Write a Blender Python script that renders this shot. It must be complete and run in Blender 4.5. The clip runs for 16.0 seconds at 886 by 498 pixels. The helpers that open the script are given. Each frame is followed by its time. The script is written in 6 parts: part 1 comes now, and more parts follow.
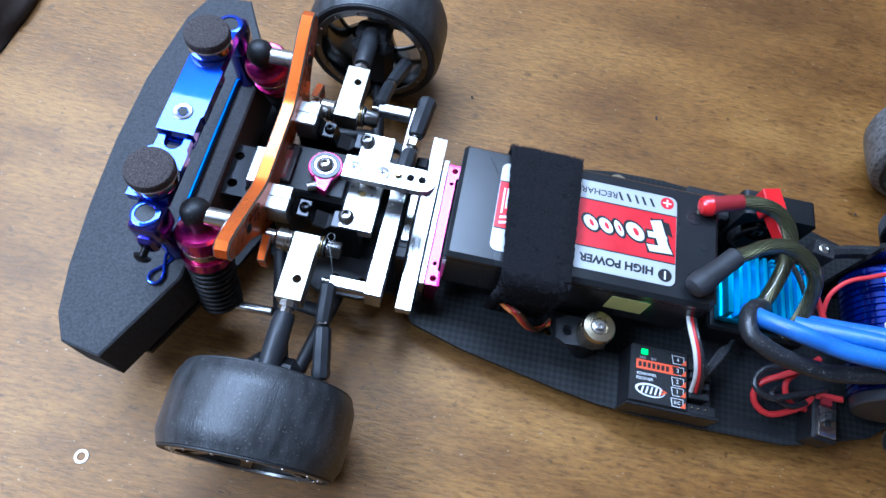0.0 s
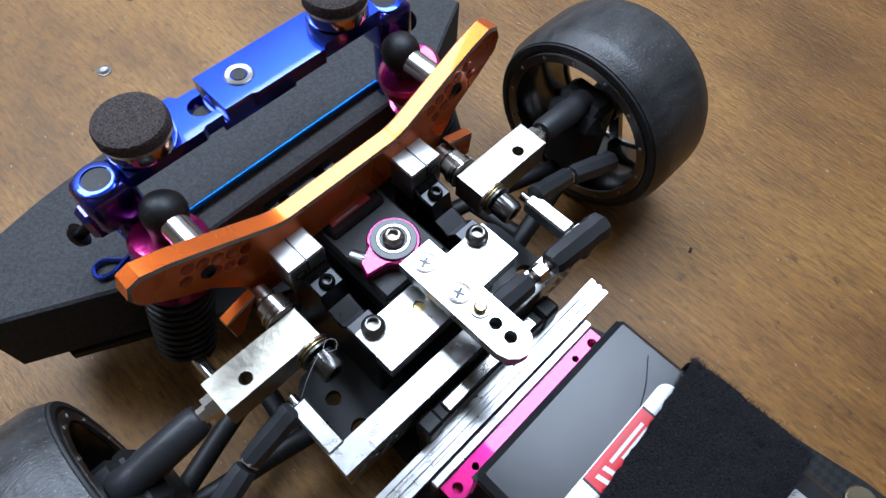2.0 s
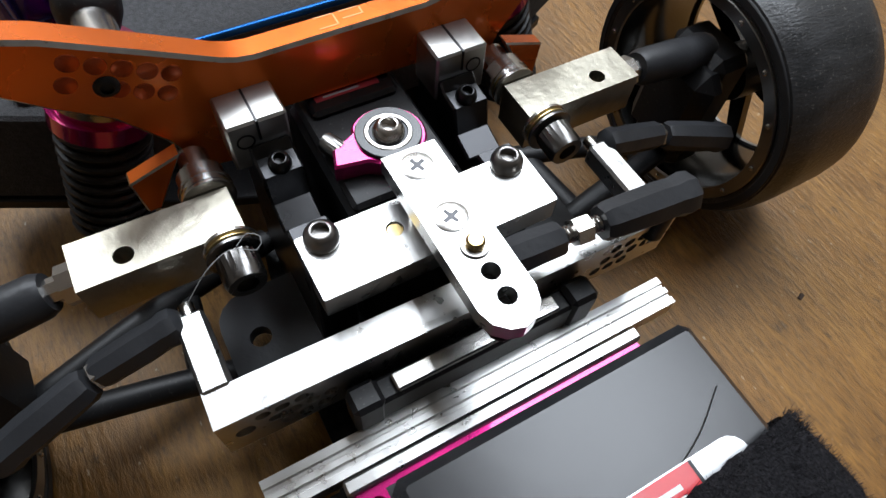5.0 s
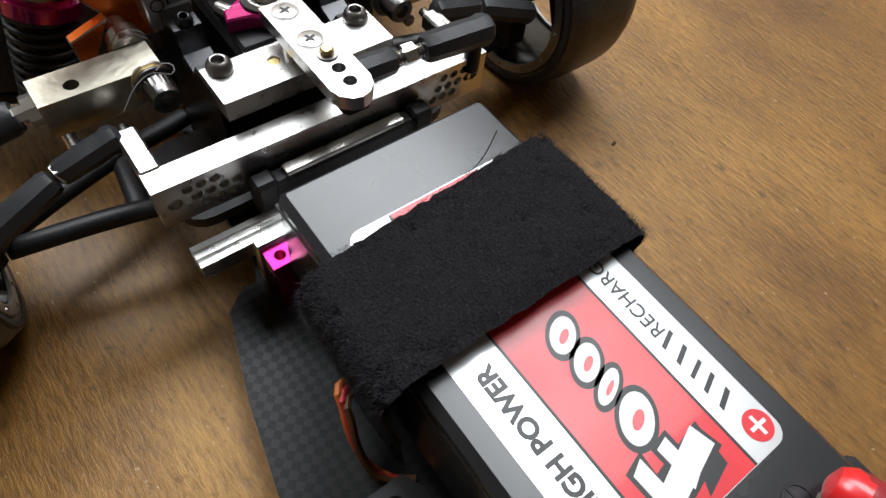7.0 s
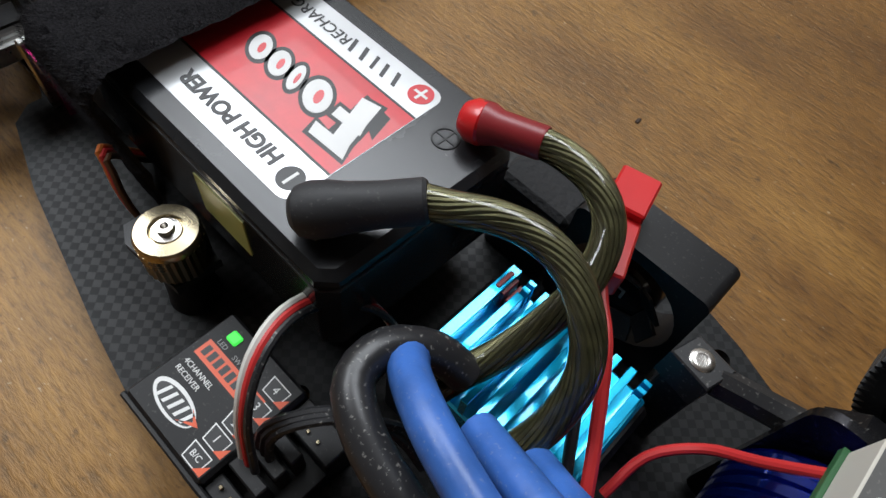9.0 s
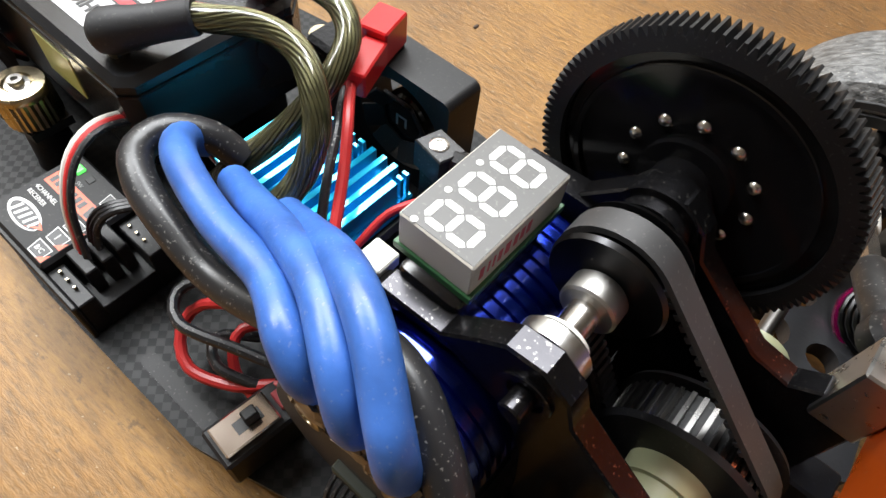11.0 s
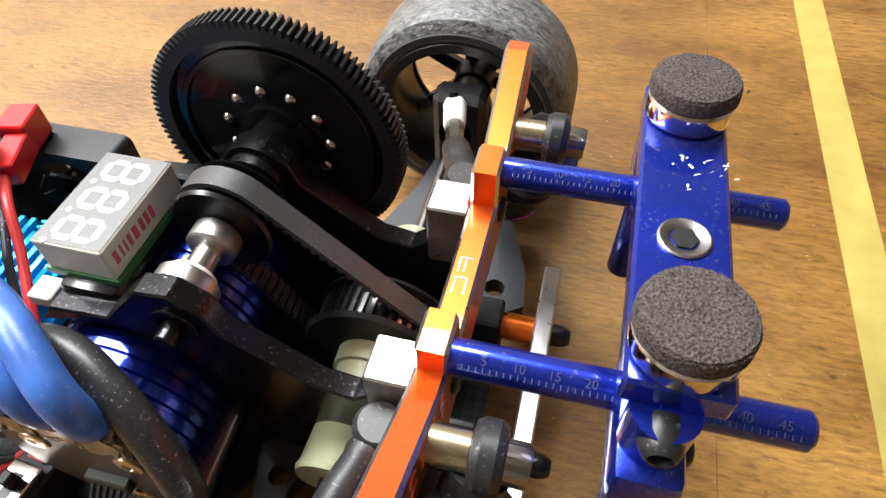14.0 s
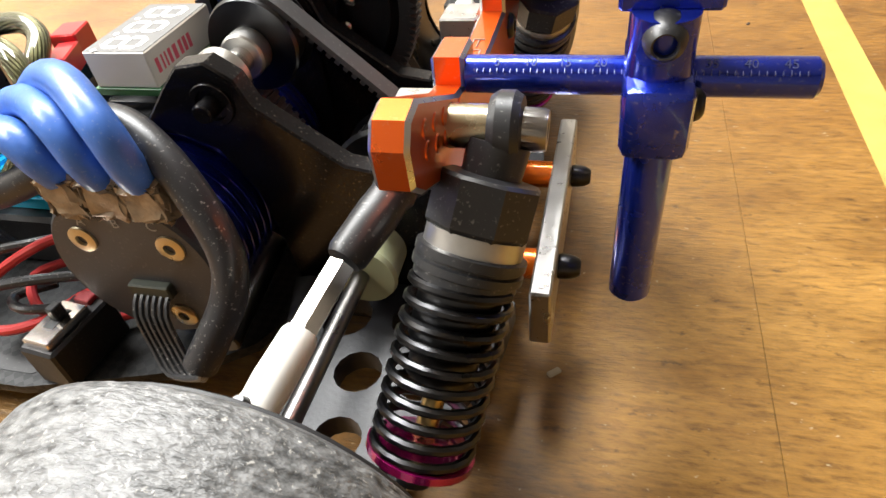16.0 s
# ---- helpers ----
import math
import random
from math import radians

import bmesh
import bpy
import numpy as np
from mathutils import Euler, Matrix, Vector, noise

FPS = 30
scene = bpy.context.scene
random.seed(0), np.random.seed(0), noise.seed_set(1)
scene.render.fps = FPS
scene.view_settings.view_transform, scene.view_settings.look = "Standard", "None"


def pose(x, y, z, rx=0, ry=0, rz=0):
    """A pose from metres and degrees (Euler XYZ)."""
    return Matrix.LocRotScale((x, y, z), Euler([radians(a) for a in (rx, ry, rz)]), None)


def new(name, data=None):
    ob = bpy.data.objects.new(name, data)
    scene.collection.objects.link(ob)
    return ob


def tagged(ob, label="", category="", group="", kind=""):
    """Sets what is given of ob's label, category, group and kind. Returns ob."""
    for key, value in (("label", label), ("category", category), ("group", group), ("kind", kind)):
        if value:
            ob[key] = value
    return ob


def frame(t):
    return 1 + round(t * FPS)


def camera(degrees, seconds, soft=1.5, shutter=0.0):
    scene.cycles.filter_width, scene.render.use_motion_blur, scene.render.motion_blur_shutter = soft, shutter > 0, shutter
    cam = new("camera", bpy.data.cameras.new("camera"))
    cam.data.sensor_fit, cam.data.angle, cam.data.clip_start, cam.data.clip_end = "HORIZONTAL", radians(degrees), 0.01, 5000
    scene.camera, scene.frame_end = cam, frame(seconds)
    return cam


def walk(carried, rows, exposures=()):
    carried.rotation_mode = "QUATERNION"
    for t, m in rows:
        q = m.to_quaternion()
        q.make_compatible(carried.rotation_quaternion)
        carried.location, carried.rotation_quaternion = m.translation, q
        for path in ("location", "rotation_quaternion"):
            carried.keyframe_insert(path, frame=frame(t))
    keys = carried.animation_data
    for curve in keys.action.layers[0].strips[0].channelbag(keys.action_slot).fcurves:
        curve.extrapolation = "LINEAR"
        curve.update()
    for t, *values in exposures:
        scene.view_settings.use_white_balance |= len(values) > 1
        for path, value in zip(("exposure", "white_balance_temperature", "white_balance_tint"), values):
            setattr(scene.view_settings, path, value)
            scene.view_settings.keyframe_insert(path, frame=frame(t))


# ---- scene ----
cam = camera(70.2, 16.0, soft=1.5)
walk(cam, [
    (0.0, pose(0.0345, -0.1155, 0.2500, 24.86, -5.32, 10.55)),
    (0.5, pose(0.0363, -0.0994, 0.2293, 23.31, -4.94, 17.71)),
    (1.0, pose(0.0377, -0.0745, 0.2050, 23.83, -4.08, 26.26)),
    (1.5, pose(0.0431, -0.0544, 0.1933, 25.52, -2.44, 36.78)),
    (2.0, pose(0.0447, -0.0459, 0.1782, 29.49, -1.81, 44.70)),
    (2.5, pose(0.0372, -0.0365, 0.1586, 32.53, -1.70, 52.27)),
    (3.0, pose(0.0263, -0.0251, 0.1383, 33.27, -1.16, 57.85)),
    (3.5, pose(0.0243, -0.0202, 0.1273, 32.65, -1.77, 60.13)),
    (4.0, pose(0.0273, -0.0222, 0.1249, 31.23, -2.71, 60.91)),
    (4.2, pose(0.0306, -0.0242, 0.1259, 31.08, -3.00, 61.35)),
    (6.3, pose(0.0863, -0.0423, 0.1393, 34.48, -3.31, 56.92)),
    (6.5, pose(0.0898, -0.0456, 0.1411, 33.81, -4.30, 55.11)),
    (7.0, pose(0.1053, -0.0470, 0.1420, 33.44, -4.94, 53.34)),
    (7.5, pose(0.1227, -0.0475, 0.1409, 34.07, -4.47, 51.93)),
    (8.0, pose(0.1383, -0.0483, 0.1396, 33.74, -4.91, 49.87)),
    (8.5, pose(0.1563, -0.0482, 0.1382, 33.14, -4.85, 47.29)),
    (9.0, pose(0.1709, -0.0481, 0.1358, 31.92, -5.68, 44.73)),
    (9.2, pose(0.1788, -0.0496, 0.1340, 31.85, -5.51, 43.71)),
    (11.3, pose(0.2409, -0.0567, 0.1402, 33.58, -4.10, 40.14)),
    (11.5, pose(0.2455, -0.0576, 0.1409, 33.34, -4.23, 38.97)),
    (12.0, pose(0.2560, -0.0579, 0.1462, 33.07, -4.60, 36.54)),
    (12.5, pose(0.2685, -0.0588, 0.1461, 32.85, -4.66, 33.71)),
    (13.0, pose(0.2757, -0.0567, 0.1483, 33.84, -2.60, 28.02)),
    (13.5, pose(0.2803, -0.0593, 0.1537, 35.81, -0.66, 20.54)),
    (14.0, pose(0.2855, -0.0661, 0.1478, 40.04, 1.19, 14.35)),
    (14.5, pose(0.2922, -0.0781, 0.1412, 42.77, 3.73, 10.98)),
    (15.0, pose(0.2953, -0.0938, 0.1344, 45.37, 5.60, 11.51)),
    (15.5, pose(0.2927, -0.0997, 0.1234, 47.00, 5.42, 13.08)),
    (16.0, pose(0.2953, -0.1089, 0.1121, 48.25, 5.96, 13.38)),
], exposures=[(0.0, 0.48, 4550, 10), (1.5, 0.08, 5050, 10), (2.5, -0.2, 5600, 10), (3.5, -0.5, 5850, 10), (4.2, -0.42, 5950, 10), (6.3, 0.2, 6300, 10), (7.0, 0.1, 6400, 10),
    (8.0, -0.78, 6600, 10), (9.0, -0.35, 6300, 10), (9.4, -0.1, 6300, 10), (11.3, 1.05, 6600, 10), (12.5, 1.42, 6600, 10), (14.0, 1.33, 6600, 10), (16.0, 1.75, 6800, 10)])

# ---- light: two added lamps as unseen rooflights above the table, overcast sky behind it ----
world = bpy.data.worlds.new("world")
scene.world = world
world.use_nodes = True
wn = world.node_tree.nodes
sky = wn.new("ShaderNodeTexSky")
sky.sky_type = "NISHITA"
sky.sun_disc = False
sky.sun_elevation = radians(40)
sky.sun_rotation = radians(60)
world.node_tree.links.new(sky.outputs["Color"], wn["Background"].inputs["Color"])
wn["Background"].inputs["Strength"].default_value = 0.1

# Added lamps, sized and placed to match glints on metal and table sheen.
for width, depth, watts, x, y in ((1.65, 0.72, 44.0, -0.675, 0.71), (0.7, 0.95, 33.0, -1.25, -0.225)):
    lamp = bpy.data.lights.new("added_roof_lamp", "AREA")
    lamp.shape = "RECTANGLE"
    lamp.size, lamp.size_y = width, depth
    lamp.energy = watts
    lamp.color = (0.95, 0.98, 1.0)
    new("added_roof_lamp", lamp).matrix_world = pose(x, y, 1.645)
MM = 0.001


# ---- materials ----
def material(name, color, rough=0.5, metal=0.0, vary=0.12, scale=60.0, bump=0.0, bump_scale=400.0, dust=0.0,
             coat=0.0, spec=0.5, anis=0.0, trans=0.0, emit=None, strength=0.0, stretch=(1, 1, 1)):
    m = bpy.data.materials.new(name)
    m.use_nodes = True
    n, l = m.node_tree.nodes, m.node_tree.links
    b = n["Principled BSDF"]
    co = n.new("ShaderNodeTexCoord")
    mp = n.new("ShaderNodeMapping")
    mp.inputs["Scale"].default_value = stretch
    l.new(co.outputs["Object"], mp.inputs["Vector"])
    t1 = n.new("ShaderNodeTexNoise")
    t1.inputs["Scale"].default_value = scale
    t1.inputs["Detail"].default_value = 6
    l.new(mp.outputs["Vector"], t1.inputs["Vector"])
    r1 = n.new("ShaderNodeMapRange")
    r1.inputs["From Min"].default_value, r1.inputs["From Max"].default_value = 0.25, 0.75
    r1.inputs["To Min"].default_value, r1.inputs["To Max"].default_value = 1 - vary, 1 + vary
    l.new(t1.outputs["Fac"], r1.inputs["Value"])
    mul = n.new("ShaderNodeVectorMath")
    mul.operation = "SCALE"
    mul.inputs[0].default_value = color[:3]
    l.new(r1.outputs["Result"], mul.inputs["Scale"])
    out = mul.outputs["Vector"]
    r2 = n.new("ShaderNodeMapRange")
    r2.inputs["To Min"].default_value, r2.inputs["To Max"].default_value = max(rough - 0.1, 0.03), min(rough + 0.1, 1)
    l.new(t1.outputs["Fac"], r2.inputs["Value"])
    rough_out = r2.outputs["Result"]
    if dust > 0:
        t3 = n.new("ShaderNodeTexNoise")
        t3.inputs["Scale"].default_value = 1500
        t3.inputs["Detail"].default_value = 3
        l.new(co.outputs["Object"], t3.inputs["Vector"])
        r3 = n.new("ShaderNodeMapRange")
        r3.inputs["From Min"].default_value, r3.inputs["From Max"].default_value = 0.62, 0.72
        r3.inputs["To Max"].default_value = dust
        l.new(t3.outputs["Fac"], r3.inputs["Value"])
        mx = n.new("ShaderNodeMix")
        mx.data_type = "RGBA"
        l.new(r3.outputs["Result"], mx.inputs["Factor"])
        l.new(out, mx.inputs["A"])
        mx.inputs["B"].default_value = (0.5, 0.48, 0.44, 1)
        out = mx.outputs["Result"]
    l.new(out, b.inputs["Base Color"])
    l.new(rough_out, b.inputs["Roughness"])
    b.inputs["Metallic"].default_value = metal
    b.inputs["Coat Weight"].default_value = coat
    b.inputs["Specular IOR Level"].default_value = spec
    b.inputs["Anisotropic"].default_value = anis
    b.inputs["Transmission Weight"].default_value = trans
    if emit:
        b.inputs["Emission Color"].default_value = (*emit, 1)
        b.inputs["Emission Strength"].default_value = strength
    if bump > 0:
        t2 = n.new("ShaderNodeTexNoise")
        t2.inputs["Scale"].default_value = bump_scale
        t2.inputs["Detail"].default_value = 4
        l.new(mp.outputs["Vector"], t2.inputs["Vector"])
        bp = n.new("ShaderNodeBump")
        bp.inputs["Strength"].default_value = bump
        bp.inputs["Distance"].default_value = 0.0005
        l.new(t2.outputs["Fac"], bp.inputs["Height"])
        l.new(bp.outputs["Normal"], b.inputs["Normal"])
    return m


def wood_material():
    """Varnished plywood: long grain along y, dark specks, worn stains."""
    m = bpy.data.materials.new("varnished_plywood")
    m.use_nodes = True
    n, l = m.node_tree.nodes, m.node_tree.links
    b = n["Principled BSDF"]
    co = n.new("ShaderNodeTexCoord")

    def noise_of(scale, vec, detail=8, rough=0.6):
        mp = n.new("ShaderNodeMapping")
        mp.inputs["Scale"].default_value = vec
        mp.inputs["Rotation"].default_value = (0, 0, radians(-10))
        l.new(co.outputs["Object"], mp.inputs["Vector"])
        t = n.new("ShaderNodeTexNoise")
        t.inputs["Scale"].default_value = scale
        t.inputs["Detail"].default_value = detail
        t.inputs["Roughness"].default_value = rough
        l.new(mp.outputs["Vector"], t.inputs["Vector"])
        return t.outputs["Fac"]

    def ramp(fac, stops):
        r = n.new("ShaderNodeValToRGB")
        e = r.color_ramp.elements
        e[0].position, e[0].color = stops[0][0], (*stops[0][1], 1)
        e[1].position, e[1].color = stops[-1][0], (*stops[-1][1], 1)
        for p, c in stops[1:-1]:
            k = e.new(p)
            k.color = (*c, 1)
        l.new(fac, r.inputs["Fac"])
        return r.outputs["Color"]

    def mix(fac, a, c, kind="MIX"):
        x = n.new("ShaderNodeMix")
        x.data_type, x.blend_type = "RGBA", kind
        if isinstance(fac, float):
            x.inputs["Factor"].default_value = fac
        else:
            l.new(fac, x.inputs["Factor"])
        l.new(a, x.inputs["A"])
        if isinstance(c, tuple):
            x.inputs["B"].default_value = (*c, 1)
        else:
            l.new(c, x.inputs["B"])
        return x.outputs["Result"]

    broad = noise_of(9, (0.45, 1, 1))
    base = ramp(broad, [(0.3, (0.1, 0.04, 0.0065)), (0.5, (0.195, 0.09, 0.017)), (0.7, (0.295, 0.155, 0.037))])
    grain = noise_of(80, (0.9, 7, 1), 10, 0.75)
    base = mix(0.75, base, ramp(grain, [(0.3, (0.55, 0.48, 0.4)), (0.58, (1.08, 1.06, 1.02))]), "MULTIPLY")
    pores = noise_of(400, (0.45, 1.8, 1), 5, 0.7)
    base = mix(0.62, base, ramp(pores, [(0.34, (0.22, 0.16, 0.1)), (0.49, (0.96, 0.95, 0.92)), (0.64, (1.35, 1.35, 1.3))]), "MULTIPLY")
    stain = noise_of(28, (0.7, 1, 1), 10, 0.8)
    base = mix(0.75, base, ramp(stain, [(0.26, (0.25, 0.2, 0.16)), (0.4, (1, 1, 1))]), "MULTIPLY")
    patch = noise_of(38, (0.45, 1, 1), 6, 0.65)
    base = mix(0.85, base, ramp(patch, [(0.34, (0.6, 0.52, 0.42)), (0.5, (1, 1, 1)), (0.66, (1.22, 1.24, 1.26))]), "MULTIPLY")
    dirt = noise_of(230, (0.6, 1, 1), 4, 0.7)
    base = mix(0.8, base, ramp(dirt, [(0.31, (0.18, 0.14, 0.1)), (0.39, (1, 1, 1))]), "MULTIPLY")
    fleck = noise_of(700, (0.6, 1, 1), 2)
    base = mix(ramp(fleck, [(0.69, (0, 0, 0)), (0.75, (0.5, 0.5, 0.5))]), base, (0.6, 0.5, 0.35))
    l.new(base, b.inputs["Base Color"])
    rg = n.new("ShaderNodeMapRange")
    rg.inputs["To Min"].default_value, rg.inputs["To Max"].default_value = 0.26, 0.54
    l.new(grain, rg.inputs["Value"])
    l.new(rg.outputs["Result"], b.inputs["Roughness"])
    b.inputs["Coat Weight"].default_value = 0.12
    b.inputs["Specular Tint"].default_value = (1.0, 0.76, 0.5, 1)
    b.inputs["Specular IOR Level"].default_value = 0.75
    b.inputs["Coat Roughness"].default_value = 0.3
    bp = n.new("ShaderNodeBump")
    bp.inputs["Strength"].default_value = 0.8
    bp.inputs["Distance"].default_value = 0.0005
    l.new(pores, bp.inputs["Height"])
    l.new(bp.outputs["Normal"], b.inputs["Normal"])
    return m


def carbon_material():
    """Woven carbon fibre: two-by-two checks of two tones under a satin resin."""
    m = bpy.data.materials.new("carbon_fibre")
    m.use_nodes = True
    n, l = m.node_tree.nodes, m.node_tree.links
    b = n["Principled BSDF"]
    co = n.new("ShaderNodeTexCoord")
    mp = n.new("ShaderNodeMapping")
    mp.inputs["Rotation"].default_value = (0, 0, radians(45))
    l.new(co.outputs["Object"], mp.inputs["Vector"])
    ch = n.new("ShaderNodeTexChecker")
    ch.inputs["Scale"].default_value = 560
    ch.inputs["Color1"].default_value = (0.011, 0.0115, 0.012, 1)
    ch.inputs["Color2"].default_value = (0.02, 0.0205, 0.021, 1)
    l.new(mp.outputs["Vector"], ch.inputs["Vector"])
    l.new(ch.outputs["Color"], b.inputs["Base Color"])
    b.inputs["Specular IOR Level"].default_value = 0.2
    r = n.new("ShaderNodeMapRange")
    r.inputs["To Min"].default_value, r.inputs["To Max"].default_value = 0.42, 0.52
    l.new(ch.outputs["Fac"], r.inputs["Value"])
    l.new(r.outputs["Result"], b.inputs["Roughness"])
    bp = n.new("ShaderNodeBump")
    bp.inputs["Strength"].default_value = 0.2
    bp.inputs["Distance"].default_value = 0.0002
    l.new(ch.outputs["Fac"], bp.inputs["Height"])
    l.new(bp.outputs["Normal"], b.inputs["Normal"])
    return m


WOOD = wood_material()
CARBON = carbon_material()
CEILING = material("white_ceiling_paint", (0.62, 0.6, 0.56), 0.9, scale=6, vary=0.05)
PLASTER = material("plaster", (0.3, 0.27, 0.23), 0.9, scale=6, bump=0.1, bump_scale=60)
FLOORING = material("floor_boards", (0.2, 0.13, 0.08), 0.6, scale=8)
PAINT = material("white_paint", (0.75, 0.75, 0.73), 0.5, scale=8)
RUBBER = material("tyre_rubber", (0.036, 0.0365, 0.038), 0.36, vary=0.55, scale=300, bump=0.3, bump_scale=2400, dust=0.22, stretch=(1, 0.3, 1))
# Scuffed rubber, base colour lightened to carry the tread's white highlight.
RUBBER_WORN_LIT = material("scuffed_highlit_tyre_rubber", (0.12, 0.12, 0.118), 0.42, vary=0.9, scale=900, bump=0.9, bump_scale=1500, dust=0.6, stretch=(0.45, 1, 0.45))
RUBBER_WALL = material("tyre_sidewall", (0.022, 0.022, 0.023), 0.55, vary=0.2, bump=0.15)
FOAM = material("grey_foam", (0.07, 0.071, 0.074), 0.95, vary=0.3, scale=1100, bump=0.7, bump_scale=3000, spec=0.2, dust=0.05)
BLACK = material("black_plastic", (0.009, 0.009, 0.010), 0.46, vary=0.2, bump=0.08, dust=0.06, spec=0.35)
BLACK_GLOSS = material("gloss_black", (0.008, 0.008, 0.009), 0.16, vary=0.2)
NYLON = material("grey_black_nylon", (0.026, 0.027, 0.03), 0.42, vary=0.2, bump=0.15, bump_scale=900, spec=0.4)
CASE = material("battery_case", (0.017, 0.018, 0.02), 0.26, vary=0.2, scale=30, bump=0.03)
SILVER = material("brushed_aluminium", (0.58, 0.575, 0.56), 0.3, 1.0, vary=0.05, scale=420, bump=0.05, bump_scale=900, anis=0.2)
ZINC = material("zinc_plated_steel", (0.42, 0.395, 0.325), 0.36, 1.0, vary=0.16, scale=300, bump=0.2, bump_scale=700)
STEEL = material("steel", (0.6, 0.58, 0.55), 0.25, 1.0, vary=0.12)
DARKSTEEL = material("black_steel", (0.05, 0.05, 0.052), 0.3, 1.0, vary=0.2)
BRASS = material("brass", (0.72, 0.55, 0.25), 0.28, 1.0)
GOLD = material("gold_nickel", (0.45, 0.385, 0.26), 0.27, 1.0, vary=0.15)
ORANGE = material("orange_anodised", (0.8, 0.16, 0.012), 0.28, 0.7, vary=0.1, bump=0.05, coat=0.5)
RED_ORANGE = material("red_orange_anodised", (0.8, 0.12, 0.012), 0.3, 0.7, vary=0.12, dust=0.12, coat=0.8)
PINK = material("magenta_anodised", (0.46, 0.01, 0.15), 0.25, 0.8, vary=0.1, coat=1.0)
BLUE = material("blue_anodised", (0.025, 0.06, 0.5), 0.22, 0.9, vary=0.12, coat=1.0)
BLUE_DUSTY = material("dusty_blue_anodised", (0.012, 0.035, 0.42), 0.27, 0.8, vary=0.12, dust=0.3, coat=0.7)
PURPLE = material("purple_blue_anodised", (0.05, 0.035, 0.36), 0.25, 0.95, vary=0.3, scale=30, coat=1.0)
CYAN = material("cyan_anodised", (0.006, 0.56, 0.92), 0.2, 0.5, vary=0.08, coat=1.0)
MOTOR_BLUE = material("motor_blue", (0.012, 0.035, 0.36), 0.18, 0.9, vary=0.2, coat=1.0)
BLUE_RUBBER = material("blue_silicone", (0.045, 0.14, 0.46), 0.36, vary=0.3, scale=160, dust=0.16, bump=0.1, bump_scale=900)
BLACK_RUBBER = material("black_silicone", (0.02, 0.02, 0.022), 0.36, vary=0.2, dust=0.4)
SMOKE = material("olive_copper_strand", (0.085, 0.082, 0.045), 0.34, 0.7, vary=0.4, scale=500)
CLEAR = material("smoked_clear_sleeve", (0.72, 0.7, 0.55), 0.06, vary=0.03, trans=1.0)
RED = material("red_plastic", (0.62, 0.012, 0.015), 0.3, vary=0.1, coat=0.3)
RED_WIRE = material("red_wire", (0.55, 0.03, 0.03), 0.4)
WHITE = material("white_plastic", (0.72, 0.71, 0.66), 0.4, vary=0.06, dust=0.05)
CREAM = material("cream_plastic", (0.36, 0.37, 0.22), 0.4, vary=0.06)
ORANGE_WIRE = material("orange_wire", (0.7, 0.2, 0.04), 0.4)
VELCRO = material("hook_and_loop", (0.027, 0.0255, 0.029), 0.9, vary=0.7, scale=2600, bump=1.0, bump_scale=2200, spec=0.2, dust=0.05)
FELT = material("grey_felt", (0.08, 0.066, 0.062), 0.98, vary=0.75, scale=2600, bump=1.0, bump_scale=2600, spec=0.1, dust=0.1)
CHROME = material("nickel", (0.8, 0.72, 0.66), 0.12, 1.0, vary=0.08)
LABEL_RED = material("label_red", (0.6, 0.016, 0.026), 0.34, vary=0.15, scale=160, bump=0.12, bump_scale=260, coat=0.15)
LABEL_SILVER = material("label_silver", (0.62, 0.63, 0.64), 0.24, 0.3, vary=0.06, coat=0.5)
INK = material("black_ink", (0.01, 0.01, 0.011), 0.4)
WHITE_INK = material("white_ink", (0.75, 0.75, 0.74), 0.4)
GREY_INK = material("grey_ink", (0.3, 0.3, 0.3), 0.4)
ORANGE_INK = material("orange_ink", (0.72, 0.10, 0.03), 0.4)
RED_INK = material("red_ink", (0.6, 0.08, 0.12), 0.5)
TAPE = material("masking_tape", (0.36, 0.275, 0.062), 0.6, vary=0.15, scale=80, bump=0.15)
LED_GREEN = material("green_led", (0.05, 0.5, 0.05), 0.2, emit=(0.1, 1.0, 0.12), strength=1.0)
LED_FACE = material("display_face", (0.13, 0.128, 0.124), 0.45, vary=0.15, spec=0.4, dust=0.2)
SEGMENT = material("segment", (0.72, 0.72, 0.69), 0.5)
SEGMENT_LIT = material("segment_lit", (0.75, 0.6, 0.3), 0.35, emit=(1.0, 0.55, 0.12), strength=0.55)
PCB = material("green_circuit_board", (0.03, 0.11, 0.04), 0.4)
HEATSHRINK = material("heat_shrink", (0.02, 0.02, 0.022), 0.6, vary=0.25, bump=0.3, bump_scale=300, dust=0.08)
RED_SHRINK = material("red_heat_shrink", (0.26, 0.02, 0.025), 0.35, vary=0.2)


# ---- building helpers (lengths in millimetres) ----
def bm_new():
    return bmesh.new()


def finish(name, bm, mat, parent=None, label="", smooth=True):
    me = bpy.data.meshes.new(name)
    bmesh.ops.recalc_face_normals(bm, faces=bm.faces[:])
    bm.transform(Matrix.Scale(MM, 4))
    bm.to_mesh(me)
    bm.free()
    if smooth:
        me.shade_smooth()
        me.set_sharp_from_angle(angle=radians(32))
    me.materials.append(mat)
    ob = new(name, me)
    if parent is not None:
        ob.parent = parent
        off = parent.location if parent.type == "EMPTY" else Vector((0, 0, 0))
        ob.matrix_parent_inverse = Matrix.Translation(-off)
    if label:
        tagged(ob, label)
    return ob


def part(name, bm, mat, parent, label=""):
    return finish(name, bm, mat, parent, label)


def thing(name, label, category, at=(0, 0, 0), group="", kind=""):
    e = new(name)
    e.location = Vector(at) * MM
    e.empty_display_size = 0.01
    return tagged(e, label, category, group, kind)


